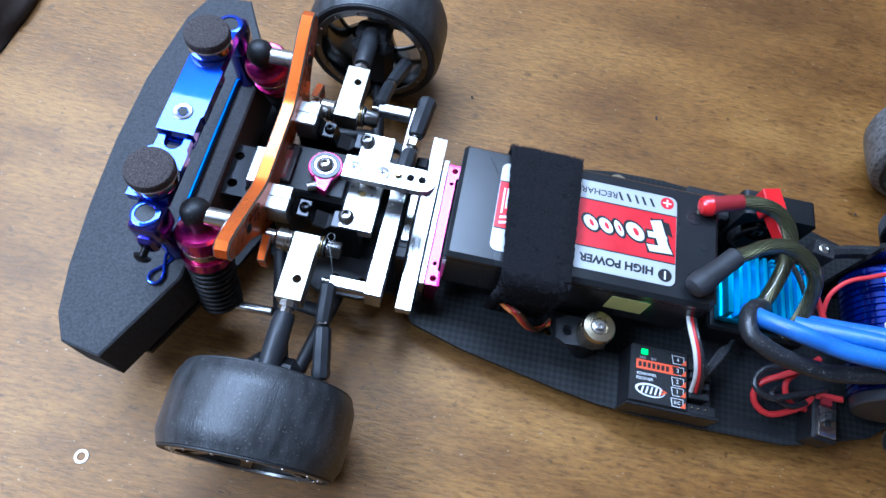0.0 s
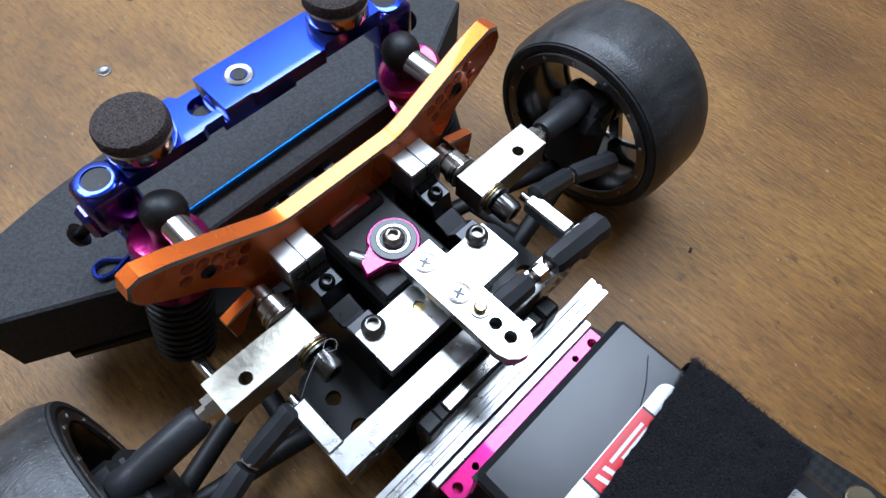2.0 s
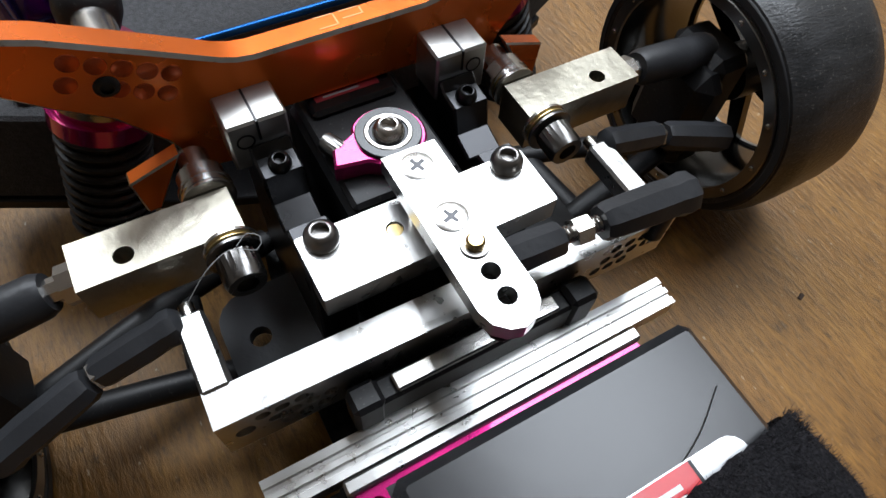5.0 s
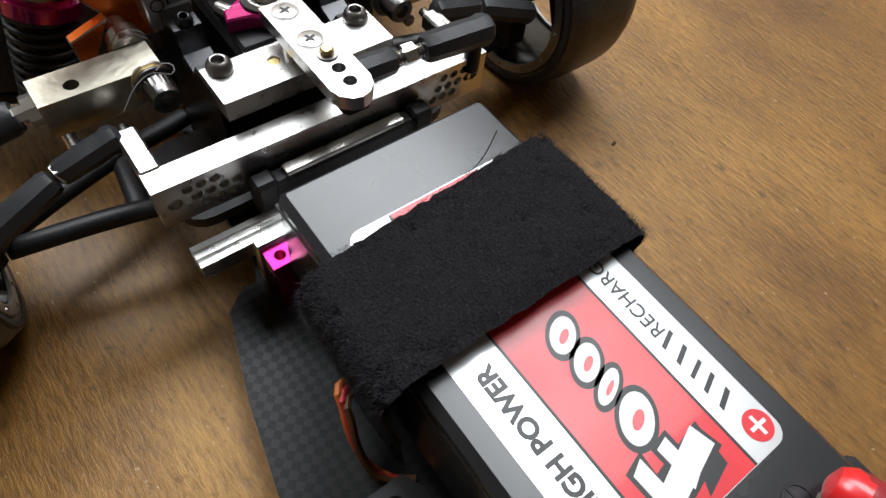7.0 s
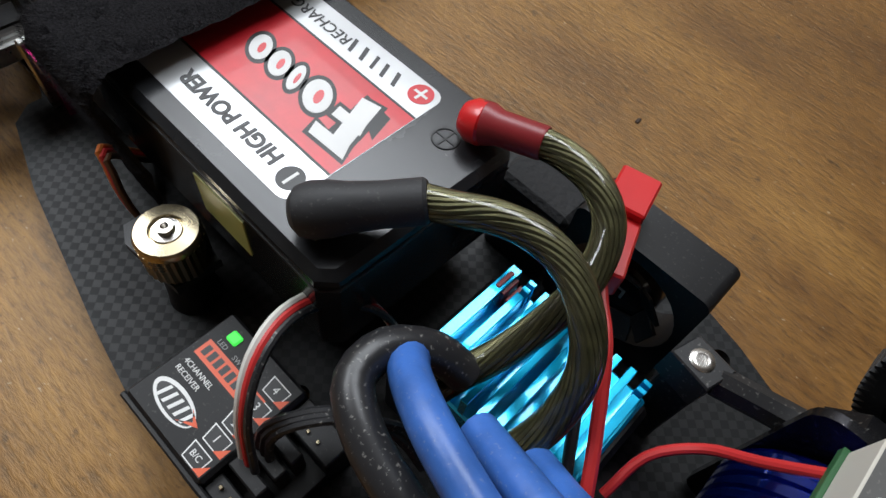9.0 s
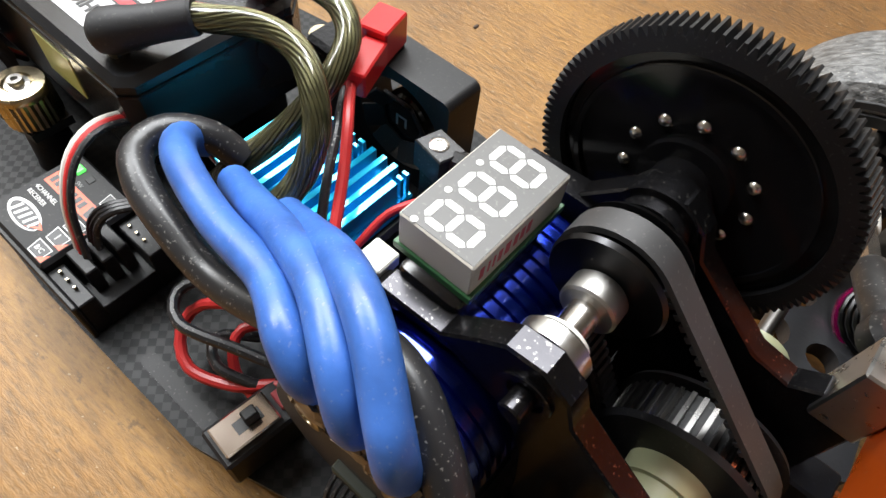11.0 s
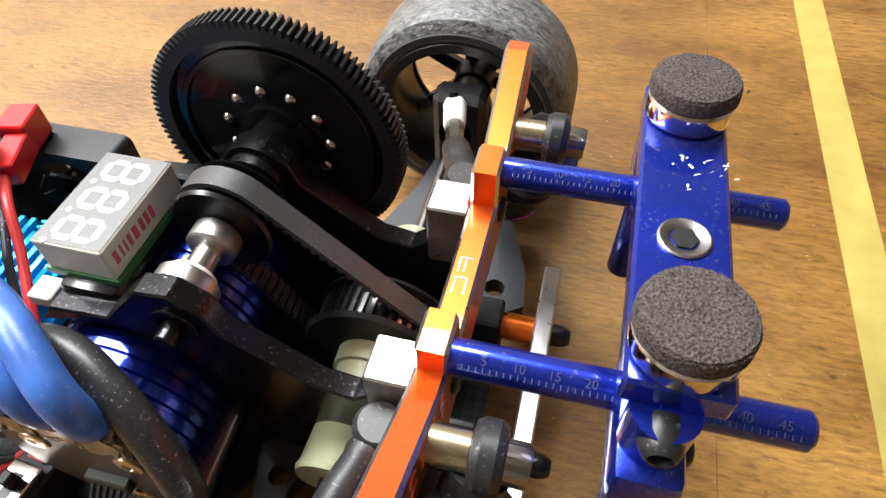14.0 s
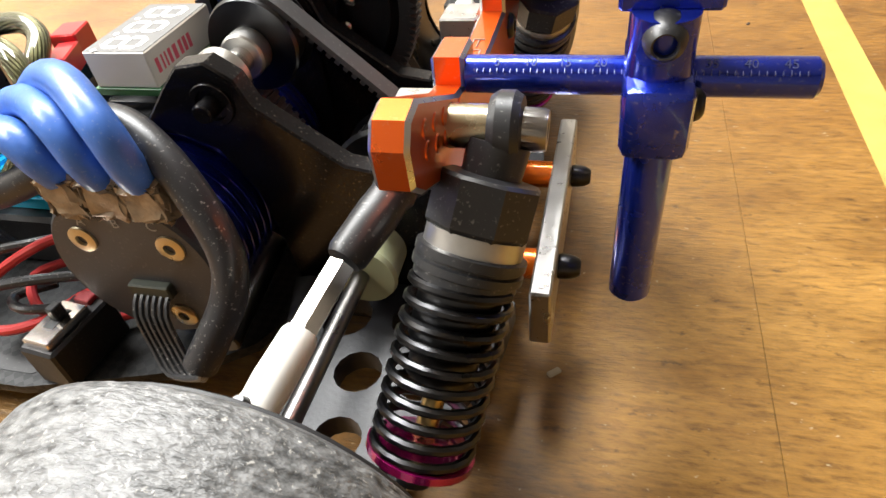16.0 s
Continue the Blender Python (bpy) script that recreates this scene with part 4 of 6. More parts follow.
plan = [(36.4, -22.2), (37.6, -23.4), (130.6, -23.4), (133.4, -20.6), (134.4, 17.5), (129.4, 23.4), (37.6, 23.4), (36.4, 22.2)]
prism(bm, plan, "z", 27.6, 52.8, 1.5)
case = part("case", bm, CASE, bat, "scuffed glossy black plastic case")
part("seam", prism(bm_new(), [(36.2, -23.55), (131, -23.55), (133.7, -20.8), (134.6, 17.8), (129.6, 23.6), (36.2, 23.6)], "z", 48.6, 49.2), BLACK, case)
part("sponge", box(bm_new(), 44, 126, -19, 19, 12, 27.7, 1.0), BLACK, bat)
lab = part("sticker", plate(bm_new(), rounded(51.4, 117.8, -18.2, 18.2, 2.6), [], "z", 52.78, 52.9), LABEL_SILVER, bat, "red and silver printed sticker")
part("red_field", box(bm_new(), 51.6, 117.7, -9.3, 10.2, 52.86, 52.94, 0), LABEL_RED, lab)
for y in (-9.3, 10.2):
    part("line", box(bm_new(), 51.6, 117.7, y - 0.25, y + 0.25, 52.9, 52.96, 0), INK, lab)
text_part("lettering", "HIGH POWER", 4.3, mm_pose(110.0, -13.6, 52.96, 0, 0, TURN), INK, lab, bold=0.17, align="LEFT")
text_part("lettering", "RECHARGABLE", 3.6, mm_pose(95.4, 14.2, 52.96, 0, 0, TURN), INK, lab, bold=0.02, align="LEFT")
for x, y0, y1 in ((53.6, -3.2, 7.4), (54.9, -1.0, 7.4), (56.2, -2.4, 7.4)):
    part("print_bar", box(bm_new(), x - 0.35, x + 0.35, y0, y1, 52.9, 52.98, 0), WHITE_INK, lab)
for y in (-7.6, -5.4):
    part("print_bar", prism(bm_new(), [(53.2, y), (53.2, y + 1.0), (56.6, y + 1.7), (56.6, y + 0.7)], "z", 52.9, 52.98), WHITE_INK, lab)
for k, (x, w) in enumerate(((109.6, 2.4), (106.4, 2.2), (103.6, 2.0), (100.8, 2.4), (97.6, 2.2))):
    part("mark", prism(bm_new(), [(x, 12.6), (x - w * 0.4, 12.6), (x - w, 15.9), (x - w * 0.6, 15.9)], "z", 52.9, 52.98), INK, lab)
# plain slanted shapes in place of the large emblem
def slanted(cx, cy, rx, ry, lean=0.42, k=26):
    return [(cx + rx * math.cos(t) - lean * ry * math.sin(t), cy + ry * math.sin(t)) for t in (2 * math.pi * i / k for i in range(k))]


for cx, rx, ry in ((102.6, 3.2, 3.5), (96.6, 1.5, 3.0), (91.8, 2.4, 2.9), (86.2, 2.5, 2.9)):
    part("emblem_shadow", prism(bm_new(), slanted(cx, 0.6, rx + 0.9, ry + 0.9), "z", 52.9, 52.955), INK, lab)
    part("emblem_shape", prism(bm_new(), slanted(cx, 0.6, rx, ry), "z", 52.95, 53.0), WHITE_INK, lab)
    part("emblem_gap", prism(bm_new(), slanted(cx + 0.3, 0.6, rx * 0.3, ry * 0.45), "z", 52.99, 53.03), LABEL_RED, lab)
for g, mat, z in ((0.8, INK, 52.96), (0.0, WHITE_INK, 53.01)):
    part("emblem_shape", prism(bm_new(), [(116.6 + g, -5.6 - g), (108.2 - g, -6.0 - g), (107.0 - g, -3.4 + g), (111.4, -3.2), (108.0, 6.4 + g), (112.0 + g, 7.4 + g), (115.0 + g, -2.6)], "z", z - 0.05, z), mat, lab)
    part("emblem_shape", prism(bm_new(), [(114.6 + g, 0.0 - g), (107.6 - g, -0.4 - g), (107.0 - g, 2.0 + g), (113.6 + g, 2.2 + g)], "z", z - 0.04, z + 0.01), mat, lab)
part("emblem_flash", prism(bm_new(), [(119.0 - 2, -4.6), (113.0, -2.0), (112.4, 3.2), (116.6, 1.0), (115.0, 6.8), (108.0, 7.6), (110.4, -5.6)], "z", 52.94, 52.965), INK, lab)
for y, mat in ((15.2, LABEL_RED), (-14.4, INK)):
    part("polarity_mark", cyl(bm_new(), (114.1, y, 52.88), (114.1, y, 52.97), 2.5, seg=28), mat, lab)
    bm = box(bm_new(), 113.8, 114.4, y - 1.6, y + 1.6, 52.97, 53.0, 0)
    if y > 0:
        box(bm, 112.5, 115.7, y - 0.3, y + 0.3, 52.965, 53.01, 0)
    part("polarity_sign", bm, WHITE_INK, lab)
for y in (11.1, -13.0):
    bm = ring(bm_new(), (124.5, y, 52.7), (124.5, y, 53.0), 2.6, 2.2)
    box(bm, 124.3, 124.7, y - 2.2, y + 2.2, 52.75, 52.95, 0)
    if y > 0:
        box(bm, 122.3, 126.7, y - 0.2, y + 0.2, 52.75, 52.94, 0)
    part("moulded_sign", bm, BLACK, case)
part("socket", ring(bm_new(), (128.2, 0, 52.7), (128.2, 0, 52.95), 1.4, 0.9), BLACK, case)
part("socket", cyl(bm_new(), (128.2, 0, 52.7), (128.2, 0, 52.86), 0.95), INK, case)
part("side_sticker", box(bm_new(), 98, 112, -23.62, -23.35, 36, 46.5, 0), material("yellow_label", (0.6, 0.6, 0.2), 0.4), bat)
for (p, q) in (((46, 20), (52, 8)), ((52, 8), (58, 2))):
    part("scratch", sweep(bm_new(), [(p[0], p[1], 52.8), ((p[0] + q[0]) / 2 + 0.6, (p[1] + q[1]) / 2, 52.82), (q[0], q[1], 52.8)], 0.12, 4), INK, case)

# ---- strap ----
strap = thing("battery_strap", "fuzzy black hook-and-loop strap wrapped over the battery pack", "strap", (68, 0, 12))
prof = [(-25.0, 12.2), (-27.0, 30), (-29.8, 46), (-30.6, 52.5), (-28.6, 56.8), (-23, 58.0), (0, 58.0), (20, 57.4), (24.8, 55.6), (26.4, 52.0), (25.8, 46), (25.3, 30), (25.0, 12.2)]


def strap_mesh():
    bm = bm_new()
    path = curve_points([(0, a, b) for a, b in prof], 1.2)
    rng = random.Random(4)
    n = 20
    rows = []
    for i, p in enumerate(path):
        row = []
        for j in range(n + 1):
            t = j / n
            x = 56.6 + 23.8 * t - (p.y + 28) * 0.065 * (1 - t)
            edge = 0.9 * (max(0, 1 - 4 * t) ** 2 + max(0, 4 * t - 3) ** 2)
            nn = Vector((0, p.y * 0.03 if p.z > 54 else (1 if p.y > 0 else -1), 1 if p.z > 50 else 0.1)).normalized()
            q = Vector((x, p.y, p.z)) - nn * edge + Vector((rng.uniform(-.2, .2), rng.uniform(-.2, .2), rng.uniform(-.22, .22)))
            q -= nn * 0.7 * (1 if 0.5 < noise.noise(Vector((x * 0.12, p.y * 0.1, 2))) + 0.5 < 0.56 else 0)
            row.append(bm.verts.new(q))
        rows.append(row)
    for a, b in zip(rows, rows[1:]):
        for j in range(n):
            bm.faces.new((a[j], a[j + 1], b[j + 1], b[j]))
    bmesh.ops.solidify(bm, geom=bm.faces[:], thickness=2.2)
    return bm, rows


bm, rows = strap_mesh()
part("band", bm, VELCRO, strap, "thick fuzzy black band")
bm = bm_new()
rng = random.Random(9)
for k in range(15000):
    u = rng.random()
    t = rng.random()
    path = curve_points([(0, a, b) for a, b in prof[1:-1]], 4.0) if k == 0 else path
    i = min(int(u * (len(path) - 1)), len(path) - 2)
    p = path[i].lerp(path[i + 1], rng.random())
    d = Vector((0, p.y * 0.04 if p.z > 54 else (1 if p.y > 0 else -1), 1 if p.z > 50 else 0.1)).normalized()
    x = 56.4 + 24.2 * t - (p.y + 28) * 0.065 * (1 - t)
    b0 = Vector((x, p.y, p.z)) - d * 0.5
    tip = b0 + d * rng.uniform(0.7, 1.7) + Vector((rng.uniform(-.7, .7), rng.uniform(-.7, .7), rng.uniform(-.3, .3)))
    w = Vector((rng.uniform(-1, 1), rng.uniform(-1, 1), 0)).normalized() * 0.06
    bm.faces.new((bm.verts.new(b0 - w), bm.verts.new(b0 + w), bm.verts.new(tip)))
tagged(part("fuzz", bm, VELCRO, strap, "short black loop fibres"), kind="stuff")

# ---- terminals and power cables ----
pc = thing("power_cable", "thick smoke-tinted clear cable with a red insulated end", "cable", (130, 15, 53))
stranded(pc, [(136, 17.6, 58.8), (143, 18.6, 59.6), (150.5, 17.6, 59.8), (156.4, 14.2, 58), (159.4, 7.5, 55), (159.2, 0, 50.5), (157, -8, 45.5), (154, -15, 41.5), (152, -20, 37)], 2.7)
cap = part("insulator", lathe(bm_new(), (124.6, 14.6, 56.4), (139.6, 18.4, 59.2), [(0, 0.8), (0.8, 2.8), (2.4, 3.7), (5.2, 3.8), (7.2, 3.1), (15.2, 3.0), (15.7, 2.8)], 20), RED_SHRINK, pc, "red heat-shrink end")
part("red_tip", lathe(bm_new(), (124.4, 14.5, 56.3), (132, 16.2, 57.6), [(0, 1.0), (0.8, 2.9), (2.4, 3.85), (4.6, 3.95), (5.6, 3.3)], 20), RED, cap)
part("plug", cyl(bm_new(), (127.4, 15.2, 52.8), (127.4, 15.2, 56), 1.8), GOLD, pc)
pc2 = thing("power_cable", "thick smoke-tinted clear cable with a black insulated end", "cable", (128, -18, 53))
stranded(pc2, [(134, -6.4, 60.8), (139, -4.2, 61.6), (145, -0.6, 62.2), (151.5, 1.6, 62), (158, 1.2, 61), (164, -1.8, 58.8), (168.2, -5.6, 54), (169.4, -11, 47.5), (168, -17, 42.5), (165, -22, 38)], 2.7)
part("insulator", lathe(bm_new(), (121.6, -20.2, 56.8), (136.2, -5.2, 61.2), [(0, 0.6), (0.5, 2.6), (1.6, 3.9), (3.6, 4.5), (6.4, 4.4), (9.5, 3.9), (14, 3.6), (20.6, 3.6), (21.2, 3.2)], 20), HEATSHRINK, pc2, "wrinkled black heat-shrink end")
part("plug", lathe(bm_new(), (124.6, -17.6, 52.8), (124.6, -17.6, 57), [(0, 2.0), (1.6, 2.0), (1.7, 1.6), (4.2, 1.6)], 16), GOLD, pc2)

# ---- speed controller ----
esc = thing("speed_controller", "electronic speed controller with a cyan anodised finned heatsink", "electronic part", (160, -2, 12))
part("case", box(bm_new(), 142, 180.5, -19, 12, 12, 27, 1.0), BLACK, esc)
part("base", box(bm_new(), 144.4, 178.6, -15.6, 10.6, 27, 31, 0.5), CYAN, esc, "cyan anodised heatsink base")
k = 0
x = 145.4
while x < 178:
    w = 2.2 if k == 0 else 1.45
    if k in (1, 5, 9):
        for y0, y1 in ((-15.4, 6.6), (7.6, 8.6), (9.4, 10.4)):
            part("fin", box(bm_new(), x - 0.2, x + w, y0, y1, 30.9, 36.8, 0.12), CYAN, esc)
    else:
        part("fin", box(bm_new(), x, x + w, -15.4, 10.4, 30.9, 36.8, 0.12), CYAN, esc)
    x += 4.5 if k == 0 else 3.25
    k += 1
# receiver and signal plugs
rec = thing("receiver", "small black radio receiver with printed sticker and green lamp", "receiver", (128, -42, 12))
part("case", box(bm_new(), 113.4, 135.4, -53.2, -30.8, 12, 25.6, 0.7), BLACK, rec)
part("lip", box(bm_new(), 112.8, 147.6, -54.2, -53.0, 12, 24.6, 0.3), BLACK, rec)
part("face", box(bm_new(), 114.0, 134.6, -52.6, -31.4, 25.55, 25.75, 0), material("label_black", (0.014, 0.014, 0.015), 0.5, dust=0.08, spec=0.3), rec, "black printed sticker")
part("orange_bar", box(bm_new(), 115.4, 131.6, -40.6, -37.0, 25.72, 25.8, 0), ORANGE_INK, rec)
for i in range(7):
    part("bar_text", box(bm_new(), 116.2 + i * 1.75, 117.4 + i * 1.75, -39.8, -37.8, 25.78, 25.84, 0), INK, rec)
text_part("lettering", "4CHANNEL", 1.5, mm_pose(115.6, -42.4, 25.8), WHITE_INK, rec, align="LEFT")
text_part("lettering", "RECEIVER", 1.5, mm_pose(115.6, -44.2, 25.8), WHITE_INK, rec, align="LEFT")
text_part("lettering", "LED", 1.4, mm_pose(117.8, -36.2, 25.8), GREY_INK, rec)
text_part("lettering", "SW", 1.4, mm_pose(122.0, -36.2, 25.8), GREY_INK, rec)
oval = [(121 + 5.6 * math.cos(t) - 0.6 * math.sin(t), -48.2 + 2.5 * math.sin(t)) for t in (radians(d) for d in range(0, 360, 12))]
oval_in = [(121.3 + 5.0 * math.cos(t) - 0.6 * math.sin(t), -48.3 + 1.9 * math.sin(t)) for t in (radians(d) for d in range(0, 360, 12))]
part("emblem", prism(bm_new(), oval, "z", 25.72, 25.79), WHITE_INK, rec)
part("emblem", prism(bm_new(), oval_in, "z", 25.74, 25.81), INK, rec)
for i in range(5):
    x = 117.4 + i * 1.7
    part("emblem_bar", prism(bm_new(), [(x, -49.6), (x + 0.7, -49.6), (x + 1.4, -46.9), (x + 0.7, -46.9)], "z", 25.76, 25.84), WHITE_INK, rec)
part("emblem", prism(bm_new(), [(123.6, -49.9), (127.6, -48.0), (124.2, -46.6), (126.2, -48.0)], "z", 25.74, 25.84), ORANGE_INK, rec)
for i, (w, y) in enumerate((("4", -34.6), ("3", -38.8), ("2", -43.0), ("1", -46.8), ("B/C", -50.8))):
    part("box_line", prism(bm_new(), [(129.4, y - 1.6), (133.6, y - 1.6), (133.6, y + 1.6), (128.8, y + 1.6)], "z", 25.72, 25.79), WHITE_INK, rec)
    part("box_fill", prism(bm_new(), [(129.6, y - 1.4), (133.4, y - 1.4), (133.4, y + 1.4), (129.1, y + 1.4)], "z", 25.74, 25.81), INK, rec)
    text_part("lettering", w, 2.2 if len(w) == 1 else 1.6, mm_pose(131.2, y, 25.83), WHITE_INK, rec)
    part("corner", prism(bm_new(), [(132.4, y - 1.6), (134.4, y - 1.6), (134.4, y + 0.6)], "z", 25.74, 25.82), ORANGE_INK, rec)
part("led", box(bm_new(), 117.0, 119.6, -35.0, -32.8, 25.5, 26.3, 0.3), LED_GREEN, rec, "glowing green lamp")
part("button", box(bm_new(), 121.6, 123.6, -34.8, -32.8, 25.4, 25.9, 0.2), BLACK, rec)
part("port_block", box(bm_new(), 135.4, 147.0, -53, -49.2, 12, 23.4, 0.3), BLACK, rec)
part("port_block", box(bm_new(), 135.4, 147.0, -36.6, -30.8, 12, 23.8, 0.3), BLACK, rec)
part("port_floor", box(bm_new(), 135.3, 147.0, -49.2, -36.6, 12, 18.6, 0.2), BLACK, rec)
for y in (-52.0, -36.0):
    for x in (137.6, 140.2, 142.8):
        part("contact", box(bm_new(), x - 0.35, x + 0.35, y - 0.35 + 1.2, y + 0.35 + 1.2, 22, 24.4, 0.1), GOLD, rec)
for i, y in enumerate((-46.6, -42.8, -39.4)):
    part("signal_plug", box(bm_new(), 135.8, 143.4, y - 1.3, y + 1.3, 18.6, 26.0 + i * 0.4, 0.3), BLACK, rec)
for i, mat in enumerate((WHITE, RED_WIRE, BLACK_RUBBER)):
    o = i * 1.25
    part("wire", sweep(bm_new(), [(140 + o, -12, 27), (133 + o, -13.5, 34), (128.2 + o, -20 - o * .3, 40.4), (127.6 + o, -28 - o * .2, 43.5), (130 + o, -36, 42.5), (133.4 + o, -42, 36), (136.6 + o * 1.4, -45.6, 25)], 0.75, 8), mat, rec, ("white", "red", "black")[i] + " signal wire")
for i in range(3):
    part("wire", sweep(bm_new(), [(137.5 + i * 1.5, -42.8, 25), (136.5 + i * 1.2, -41, 30), (139 + i, -37, 34.5), (144 + i, -30, 34), (152, -25 + i, 27), (158, -24 + i, 20)], 0.8, 8), BLACK_RUBBER, rec)

# fan on edge beside the speed controller
fan = thing("cooling_fan", "small black square cooling fan standing on edge", "fan", (162, 28, 12))
bm = plate(bm_new(), rounded(147.6, 176.4, 15.6, 46.4, 2.0), [(162, 31, 12.6)], "y", 23.2, 33.8, 32)
part("frame", bm, BLACK, fan, "black plastic fan frame")
part("hub", lathe(bm_new(), (162, 25, 31), (162, 32, 31), [(0, 0.1), (0.02, 6.6), (0.8, 7.2), (7, 7.2), (7, 0.1)], 28), BLACK_GLOSS, fan)
for i in range(7):
    m = Matrix.Translation((162, 28.5, 31)) @ Matrix.Rotation(2 * math.pi * i / 7, 4, "Y") @ Matrix.Rotation(radians(35), 4, "X")
    part("blade", box(bm_new(), -3.2, 3.2, -0.4, 0.4, 6.8, 12.0, 0.1, m), BLACK, fan)
for b in ((159.6, 160.2, 28.6, 32), (160.4, 163.0, 31.4, 32), (162.4, 163.0, 29, 31.4)):
    part("printed_mark", box(bm_new(), b[0], b[1], 24.9, 25.0, b[2], b[3], 0), GREY_INK, fan)
part("foot", box(bm_new(), 150, 174, 24, 33, 12, 15.8, 0.3), BLACK, fan)
hook = thing("hook_patch", "black woven hook patch beside the battery end", "strap", (138, 29, 12))
part("backing", box(bm_new(), 129, 146, 25, 36.6, 12, 34, 0.6), BLACK, hook)
part("patch", box(bm_new(), 128.5, 146.5, 24.6, 37, 34, 37.2, 1.2), material("hook_weave", (0.012, 0.012, 0.013), 0.8, vary=0.4, scale=900, bump=1.0, bump_scale=700), hook)

# red plug above the fan, with its wires
rp = thing("red_connector", "bright red plastic power connector with red and black wires", "connector", (156, 24, 46))
m = Matrix.Translation((154.4, 25.8, 51.2)) @ Matrix.Rotation(radians(14), 4, "Z")
part("housing", box(bm_new(), -3.6, 3.6, -4.6, 4.6, -4.0, 4.0, 0.4, m), RED, rp)
m2 = Matrix.Translation((158.6, 16.2, 50.4)) @ Matrix.Rotation(radians(21), 4, "Z")
part("shell", box(bm_new(), -2.7, 2.7, -6.0, 6.0, -3.0, 3.0, 0.4, m2), RED, rp)
part("stand", box(bm_new(), 151.4, 157, 26, 30.2, 46.3, 47.6, 0.2), BLACK, rp)
part("wire", sweep(bm_new(), [(160.2, 11, 50.4), (163, 7.5, 50.2), (167.6, 2.6, 50), (173, -4, 46), (179.4, -13, 41), (184, -20, 36)], 1.15, 10), RED_WIRE, rp, "red wire")
part("wire", sweep(bm_new(), [(158.4, 11, 48.8), (162, 6, 48), (166.6, 0, 47), (172, -8, 43.5), (178, -16, 38)], 1.0, 10), BLACK_RUBBER, rp)
bm = bm_new()
for i in range(3):
    box(bm, 146.0 + i * 1.4, 147.0 + i * 1.4, 4.5, 9, 27, 37 - i, 0.2)
part("crimp", bm, RED_SHRINK, rp)

# knurled antenna-post nut
kn = thing("thumb_nut", "knurled gold-coloured metal thumb nut on a black post", "nut", (97.4, -31.6, 12))
bm = bm_new()
n = 56
pr = []
for h in (26.8, 27.2, 34.2):
    pr.append([(97.4 + (6.3 - (0.25 if i % 2 else 0)) * math.cos(2 * math.pi * i / n), -31.6 + (6.3 - (0.25 if i % 2 else 0)) * math.sin(2 * math.pi * i / n), h) for i in range(n)])
rg = [[bm.verts.new(p) for p in r] for r in pr]
for a, b in zip(rg, rg[1:]):
    for i in range(n):
        bm.faces.new((a[i], a[(i + 1) % n], b[(i + 1) % n], b[i]))
bm.faces.new(rg[0][::-1])
bm.faces.new(rg[-1])
part("knurl", bm, GOLD, kn)
part("rim", lathe(bm_new(), (97.4, -31.6, 34.1), (97.4, -31.6, 36.6), [(0, 6.2), (1.2, 6.2), (2.0, 5.7), (2.2, 3.3), (1.2, 3.1), (1.2, 0.1)], 40), GOLD, kn)
part("insert", lathe(bm_new(), (97.4, -31.6, 35.2), (97.4, -31.6, 37.4), [(0, 2.9), (0.8, 2.7), (0.9, 1.7), (2.2, 1.6), (2.2, 0.8), (0.6, 0.7), (0.6, 0.1)], 24), STEEL, kn)
part("post", lathe(bm_new(), (97.4, -31.6, 12), (97.4, -31.6, 27), [(0, 5.6), (2, 5.2), (12, 4.4), (15, 5.2)], 24), BLACK, kn)
part("bracket", plate(bm_new(), [(84, -35.5), (88, -37.5), (103, -36), (103, -26), (88, -26), (84, -28)], [(88.2, -32, 2.0)], "z", 24, 26.4), NYLON, kn)

# servo lead coming out under the battery
sl = thing("servo_lead", "flat orange, red and brown servo lead coming out under the battery", "cable", (70, -28, 12))
for i, mat in enumerate((ORANGE_WIRE, RED_WIRE, BRASS)):
    part("wire", sweep(bm_new(), [(60 + i * 1.5, -20, 15), (64 + i * 1.6, -28.6, 27), (67.5 + i * 1.6, -30.0, 26), (72 + i * 1.3, -31.0, 20), (77 + i * 1.3, -30, 14), (84, -26 + i, 13)], 0.75, 8), (ORANGE_WIRE, RED_WIRE, material("brown_wire", (0.12, 0.05, 0.02), 0.5))[i], sl)


# ---- motor and its wires ----
DARK = material("dusty_black_metal", (0.035, 0.034, 0.037), 0.22, 0.9, vary=0.3, dust=0.5)
DARK_PLASTIC = material("dusty_black_plastic", (0.016, 0.016, 0.017), 0.4, vary=0.2, dust=0.24)
mot = thing("motor", "blue anodised brushless electric motor with a dark grey end cap", "motor", (211, -15, 18))
prof = [(0, 17.0)]
h = 0.5
while h < 46:
    prof += [(h, 17.9), (h + 1.4, 17.9), (h + 1.7, 17.2), (h + 2.3, 17.2)]
    h += 2.6
prof += [(47, 17.6), (48, 16.5)]
part("can", lathe(bm_new(), (211, -36, 36), (211, 12, 36), prof, 64), MOTOR_BLUE, mot, "ribbed blue anodised can")
cap_o = [(211 + 17.4 * math.cos(a), 36 + 17.4 * math.sin(a)) for a in (radians(d) for d in range(-248, 69, 8))]
ec = part("end_cap", prism(bm_new(), cap_o, "y", -40.2, -35.8, 0.6), material("end_cap_grey", (0.03, 0.03, 0.034), 0.45, vary=0.2, dust=0.08), mot, "dark grey plastic end cap")
